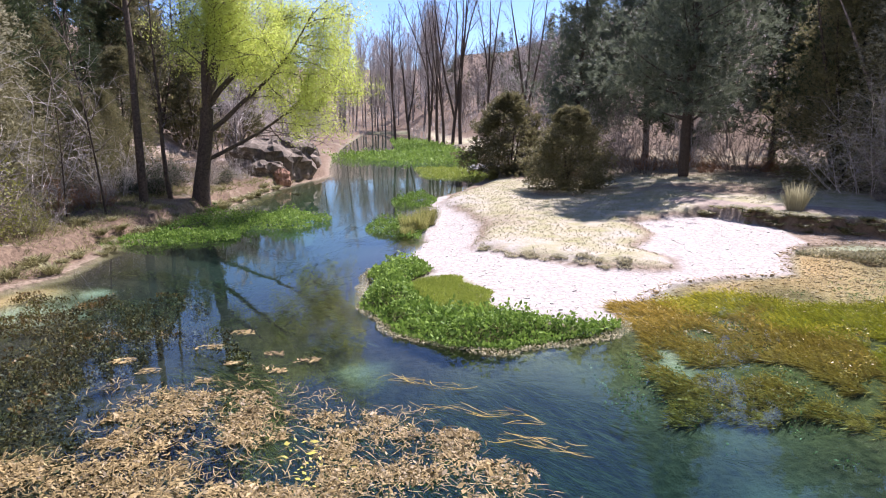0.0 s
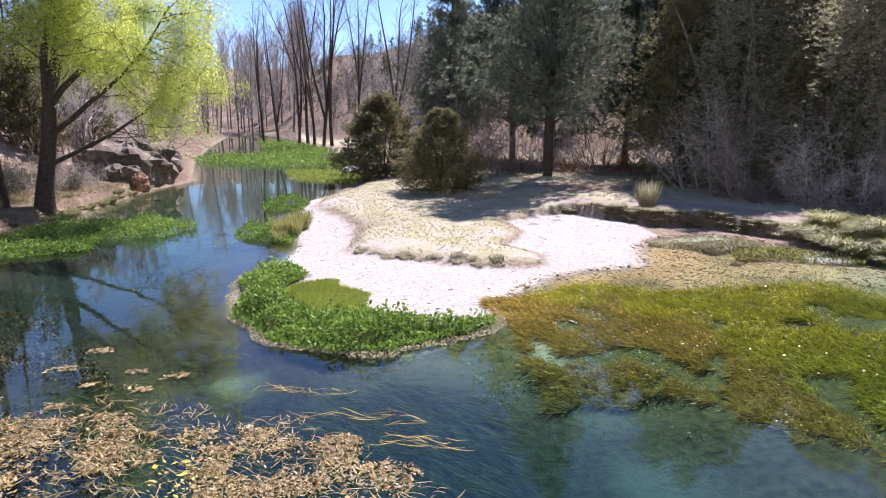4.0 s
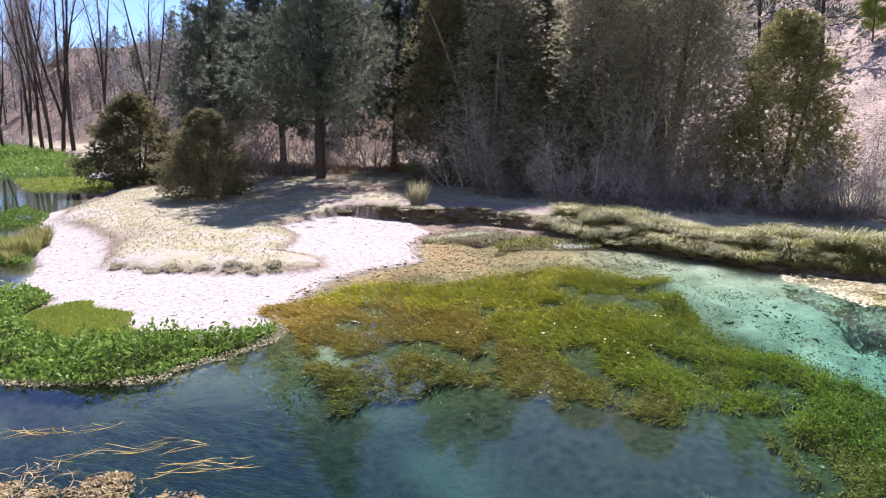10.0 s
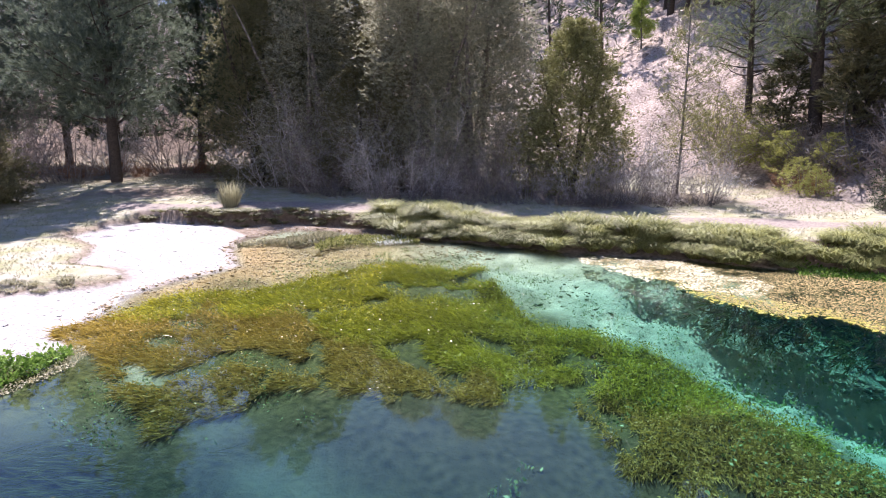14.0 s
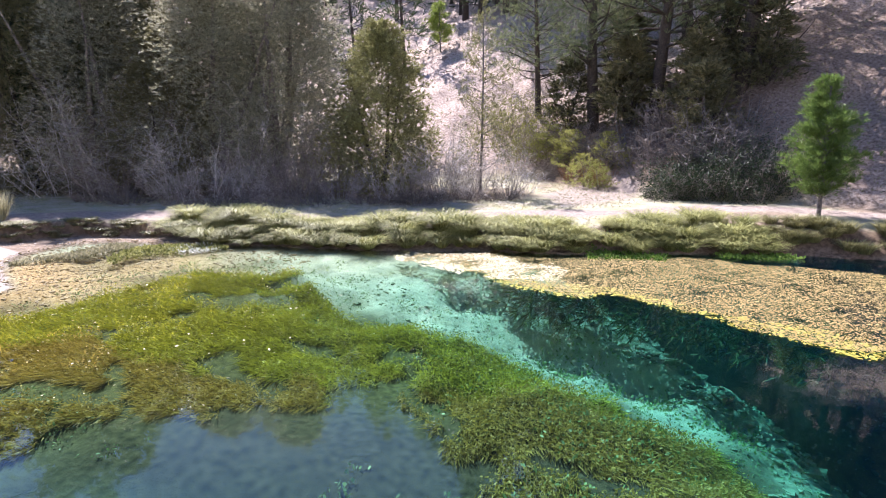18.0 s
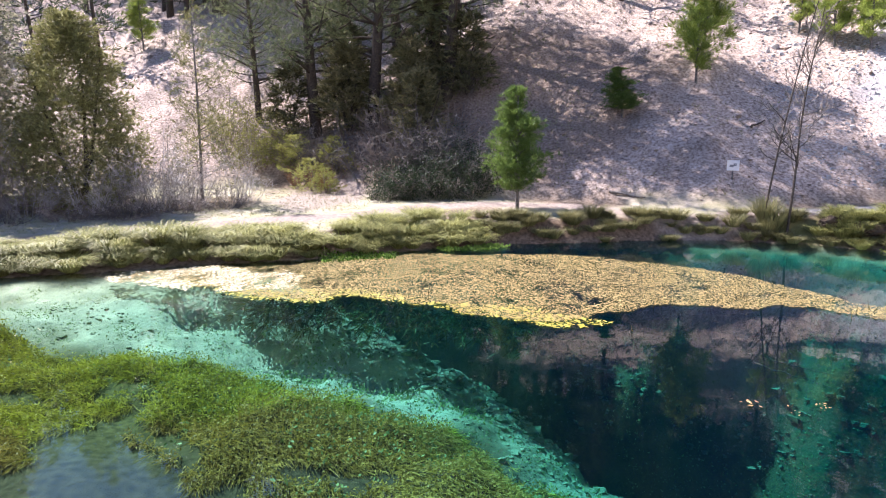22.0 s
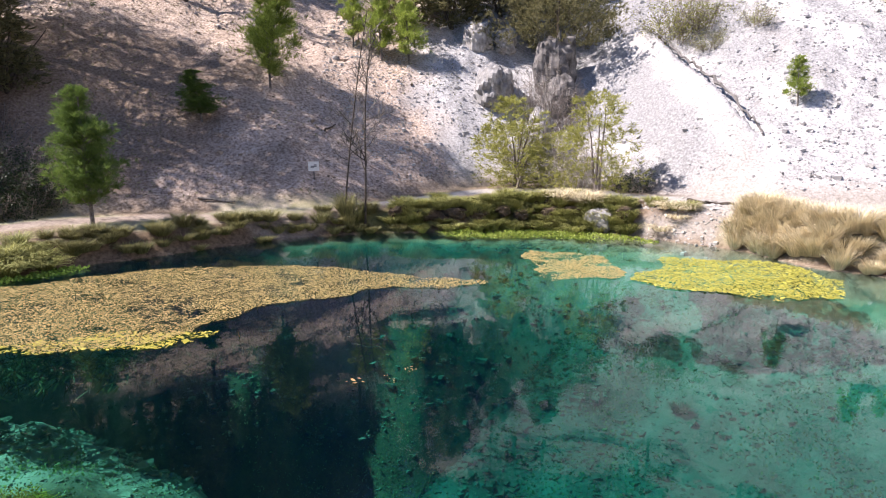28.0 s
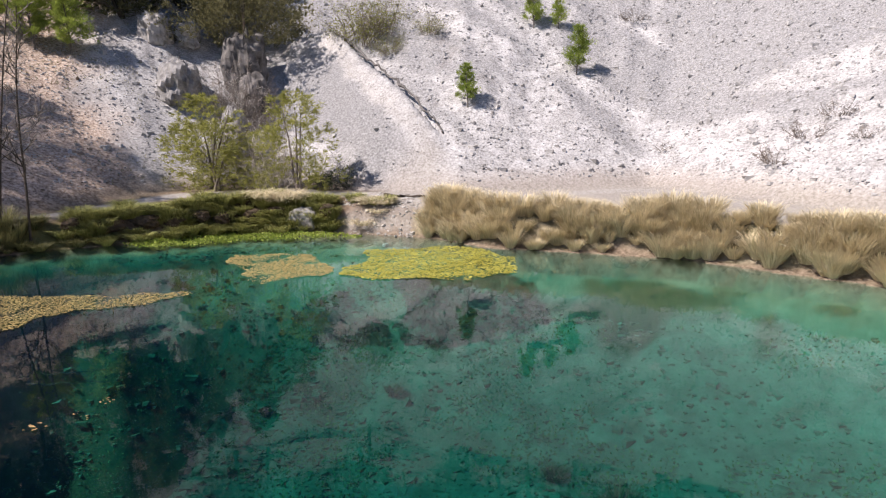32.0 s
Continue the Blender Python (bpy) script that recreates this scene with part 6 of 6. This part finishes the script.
x, y = scatter(4200, lambda x, y: (signed(x, y, NEAR) + 1.5 * fbm(x, y, 1.0, 3, 24) < 0.25), -6.6, 1.6, 3.4, 8.8, r)
strands("floating_stalks", x, y, 0.2, 0.005, M_FLOAT_NEAR, "thin curling stalks floating among dead leaves", r)
mat_of("floating_scum", [(-2.3, 6.9), (-1.7, 6.5), (-1.0, 5.7), (-1.3, 5.6), (-1.9, 6.1)], 50, 0.06, M_FLOAT_YELLOW, r, "pale weed among the floating leaves", 0.3, 0.5)
for a in ((-3.9, 9.6), (-3.3, 8.9), (-2.8, 9.3), (-4.4, 8.6), (-3.6, 10.3), (-5.0, 9.0), (-2.2, 9.0), (-3.5, 8.3), (-2.6, 8.6)):
    q = r.uniform(0.6, 1.2)
    mat_of("leaf_cluster", [(a[0] - 0.2 * q, a[1] - 0.08), (a[0] + 0.2 * q, a[1] - 0.1), (a[0] + 0.16, a[1] + 0.12 * q), (a[0] - 0.14, a[1] + 0.1 * q)], 46, 0.075, M_FLOAT_NEAR, r, "small cluster of floating dead leaves", 0, 0.2)
for a in ((7.83, -3.46), (7.65, -3.96), (7.76, -4.33)):
    mat_of("leaf_cluster", [(a[0] - 0.16, a[1] - 0.1), (a[0] + 0.16, a[1] - 0.12), (a[0] + 0.12, a[1] + 0.12), (a[0] - 0.1, a[1] + 0.1)], 9, 0.05, M_FLOAT_NEAR, r, "small raft of orange-tan leaves on the pool", 0, 0.15)
for a, w in (((0.3, 7.2), 0.7), ((-0.5, 8.2), 0.5), ((0.9, 6.5), 0.4)):
    t = r.uniform(-1, 1, 18)
    x, y = a[0] + t * w + 0.05 * r.normal(size=18), a[1] - 0.35 * t * w + 0.07 * r.normal(size=18)
    strands("weed_raft", x, y, 0.4, 0.006, M_WEED_BROWN, "drifting streak of olive-tan weed", r, -0.33)

# ---- water weed on the bed ----
x, y = scatter(200000, lambda x, y: (signed(x, y, GREEN) + 0.9 * fbm(x, y, 1.5, 4, 41) < 0.0) & (fbm(x, y, 0.7, 3, 44) > -0.2) & (np.hypot(x, y) > 8.8 - 3.2 * step(azimuth(x, y), 52, 72) + 2.0 * fbm(x, y, 1.5, 3, 45)), 2, 13, -2, 14, r)
v, f = leaves(np.stack([x, y, height(x, y) + r.uniform(0, 0.2, len(x)) * (0.7 + fbm(x, y, 0.8, 2, 46))], 1), 0.04, r, -0.3)
west_part = np.repeat(x + 0.35 * (y - 8) < 6.4 + 2.5 * fbm(x, y, 2.0, 3, 48), 4)
for name, k, m, label in (("water_weed", ~west_part, M_WEED, "dense mossy green water weed on the pool bed"), ("brown_weed", west_part, M_WEED_BROWN, "dense brown water weed on the pool bed")):
    tagged(new(name, raw_mesh(name, v[k], np.arange(k.sum()).reshape(-1, 4), m)), label, "water weed", kind="stuff")
x, y = x[:64000], y[:64000]
k = x + 0.35 * (y - 8) < 6.4 + 2.5 * fbm(x, y, 2.0, 3, 48)
turf("weed_strands", x[~k], y[~k], 2, 0.34, 0.012, 0.22, M_WEED, "long green weed strands on the pool bed", r, (-0.9, -0.35, 0.18), cat="water weed")
turf("weed_strands", x[k], y[k], 2, 0.30, 0.012, 0.25, M_WEED_BROWN, "long brown weed strands on the pool bed", r, (-0.9, -0.35, 0.18), cat="water weed")
mat_of("floating_flecks", [(3.6, 11.2), (5.6, 12.6), (8.5, 12.2), (11.0, 11.4), (10.6, 8.0), (9.0, 6.0), (5.0, 6.0), (3.6, 8.4)], 150, 0.04, M_SCUM, r, "small pale flecks drifting over the weed bed", 0.42, 0.8)
x, y = scatter(60000, lambda x, y: (signed(x, y, SHORE) < -0.6) & (x < 3.4) & (fbm(x, y, 1.6, 3, 47) > -0.03), -9.5, 3.4, 5, 26, r)
turf("dark_weed", x, y, 2, 0.6, 0.006, 0.10, M_WEED_DARK, "dark streaming weed on the stream bed", r, (0.55, -0.8, 0.10), cat="water weed")
x, y = scatter(90000, lambda x, y: (signed(x, y, SHORE) < -0.5) & (fbm(x, y, 1.1, 3, 53) > -0.08) & (x + 0.45 * y < 0.6 + 1.5 * fbm(x, y, 2, 2, 54)), -10, 0, 3, 13, r)
v, f = leaves(np.stack([x, y, height(x, y) * np.clip(0.45 + 0.9 * fbm(x, y, 0.6, 3, 55) + 0.15 * r.normal(size=len(x)), 0.04, 1)], 1), 0.06, r, -0.2)
tagged(new("leafy_weed", raw_mesh("leafy_weed", v, f, M_WEED_MUD)), "dark brown leafy weed standing in the pool", "water weed", kind="stuff")
x, y = scatter(64000, lambda x, y: (signed(x, y, SHORE) < -0.8) & (signed(x, y, GREEN) > -2.0) & (signed(x, y, GREEN) + 1.6 * fbm(x, y, 1.0, 4, 57) + 0.9 * r.normal(size=len(x)) < 2.0) & (fbm(x, y, 0.45, 3, 58) > 0.03) & (np.hypot(x, y) > 8.0), 2, 15, -4, 14, r)
v, f = leaves(np.stack([x, y, height(x, y) + r.uniform(0, 0.08, len(x))], 1), 0.042, r, -0.5)
tagged(new("weed_fringe", raw_mesh("weed_fringe", v, f, M_WEED_DEEP)), "scattered green weed clumps round the weed bed", "water weed", kind="stuff")
x, y = scatter(60000, lambda x, y: (signed(x, y, SHORE) < -0.8) & (fbm(x, y, 1.6, 3, 49) > 0.06), -4, 18, -15, 4, r)
v, f = leaves(np.stack([x, y, height(x, y) + r.uniform(0, 0.14, len(x))], 1), 0.07, r, -0.5)
tagged(new("deep_weed", raw_mesh("deep_weed", v, f, M_WEED_DEEP)), "mossy green weed in the deep pool", "water weed", kind="stuff")

INNER = [(12.6, 4.9), (12.3, 3.7), (12.8, 2.7), (12.1, 1.0), (11.6, -0.3), (11.1, -1.2), (11.7, -2.7), (12.5, -3.8), (12.3, -5.9), (11.5, -7.3)]
x, y = along(INNER, 1200, 0.4, 0.4, r)
turf("weed_fronds", x, y, 9, 0.3, 0.022, 0.6, M_WEED_DARK, "green fronds trailing under the edge of the leaf mat", r, (-0.75, 0.2, -0.1), -0.12 - 0.5 * r.uniform(size=len(x)), "water weed")

# ---- small things ----
sz = float(height(np.array([23.2]), np.array([-8.9]))[0])
sign = thing("trail_sign", "small white trail sign on a short post", "sign", at=pose(23.2, -8.9, sz, 0, 0, -110))
bm = bmesh.new()
bmesh.ops.create_cube(bm, size=1.0, matrix=Matrix.Translation((0, 0, 0.1)) @ Matrix.Diagonal((0.05, 0.05, 0.5, 1)))
me = bpy.data.meshes.new("post")
bm.to_mesh(me)
me.materials.append(M_BARK_GREY)
part("post", me, sign)
bm = bmesh.new()
bmesh.ops.create_cube(bm, size=1.0, matrix=Matrix.Translation((0, -0.035, 0.5)) @ Matrix.Diagonal((0.40, 0.018, 0.36, 1)))
bmesh.ops.bevel(bm, geom=bm.edges[:], offset=0.006, segments=2, affect="EDGES")
me = bpy.data.meshes.new("board")
bm.to_mesh(me)
me.materials.append(M_SIGN)
part("board", me, sign)
bm = bmesh.new()
for bx, bz, w, h in ((0.0, 0.50, 0.22, 0.05), (0.06, 0.55, 0.10, 0.04), (-0.05, 0.46, 0.14, 0.03)):
    bmesh.ops.create_cube(bm, size=1.0, matrix=Matrix.Translation((bx, -0.047, bz)) @ Matrix.Diagonal((w, 0.004, h, 1)))
me = bpy.data.meshes.new("symbol")
bm.to_mesh(me)
me.materials.append(M_SIGN_MARK)
part("symbol", me, sign, "plain grey symbol on the sign board")


def log(name, a, b, rad, label, seed, mat):
    q = np.random.default_rng(seed)
    a, b = np.array(a, float), np.array(b, float)
    t = np.linspace(0, 1, 8)[:, None]
    pts = a + (b - a) * t + q.normal(size=(8, 3)) * rad * 0.7
    return tagged(new(name, raw_mesh(name, *tubes([(pts, np.linspace(rad, rad * 0.5, 8))], 7), mat, True)), label, "log")


def on_ground(x, y, up=0.04):
    return (x, y, float(height(np.array([x]), np.array([y]))[0]) + up)


log("fallen_branch", on_ground(23.7, -4.8), on_ground(23.0, -5.9), 0.05, "fallen grey branch at the slope's foot", 1, M_BARK_GREY)
log("fallen_branch", on_ground(26.2, -10.6), on_ground(26.6, -11.3), 0.05, "short dead branch on the scree", 2, M_BARK_DARK)
log("edging_log", on_ground(13.6, -18.2, 0.06), on_ground(12.2, -18.9, 0.06), 0.07, "old log laid across the path", 3, M_BARK_DARK)
log("sunken_branch", (10.0, -4.4, -0.25), (9.2, -5.2, -0.3), 0.014, "sunken branch in the pool", 4, M_BARK_GREY)
log("sunken_branch", (10.3, -4.8, -0.3), (9.6, -5.4, -0.25), 0.014, "sunken branch in the pool", 5, M_BARK_GREY)
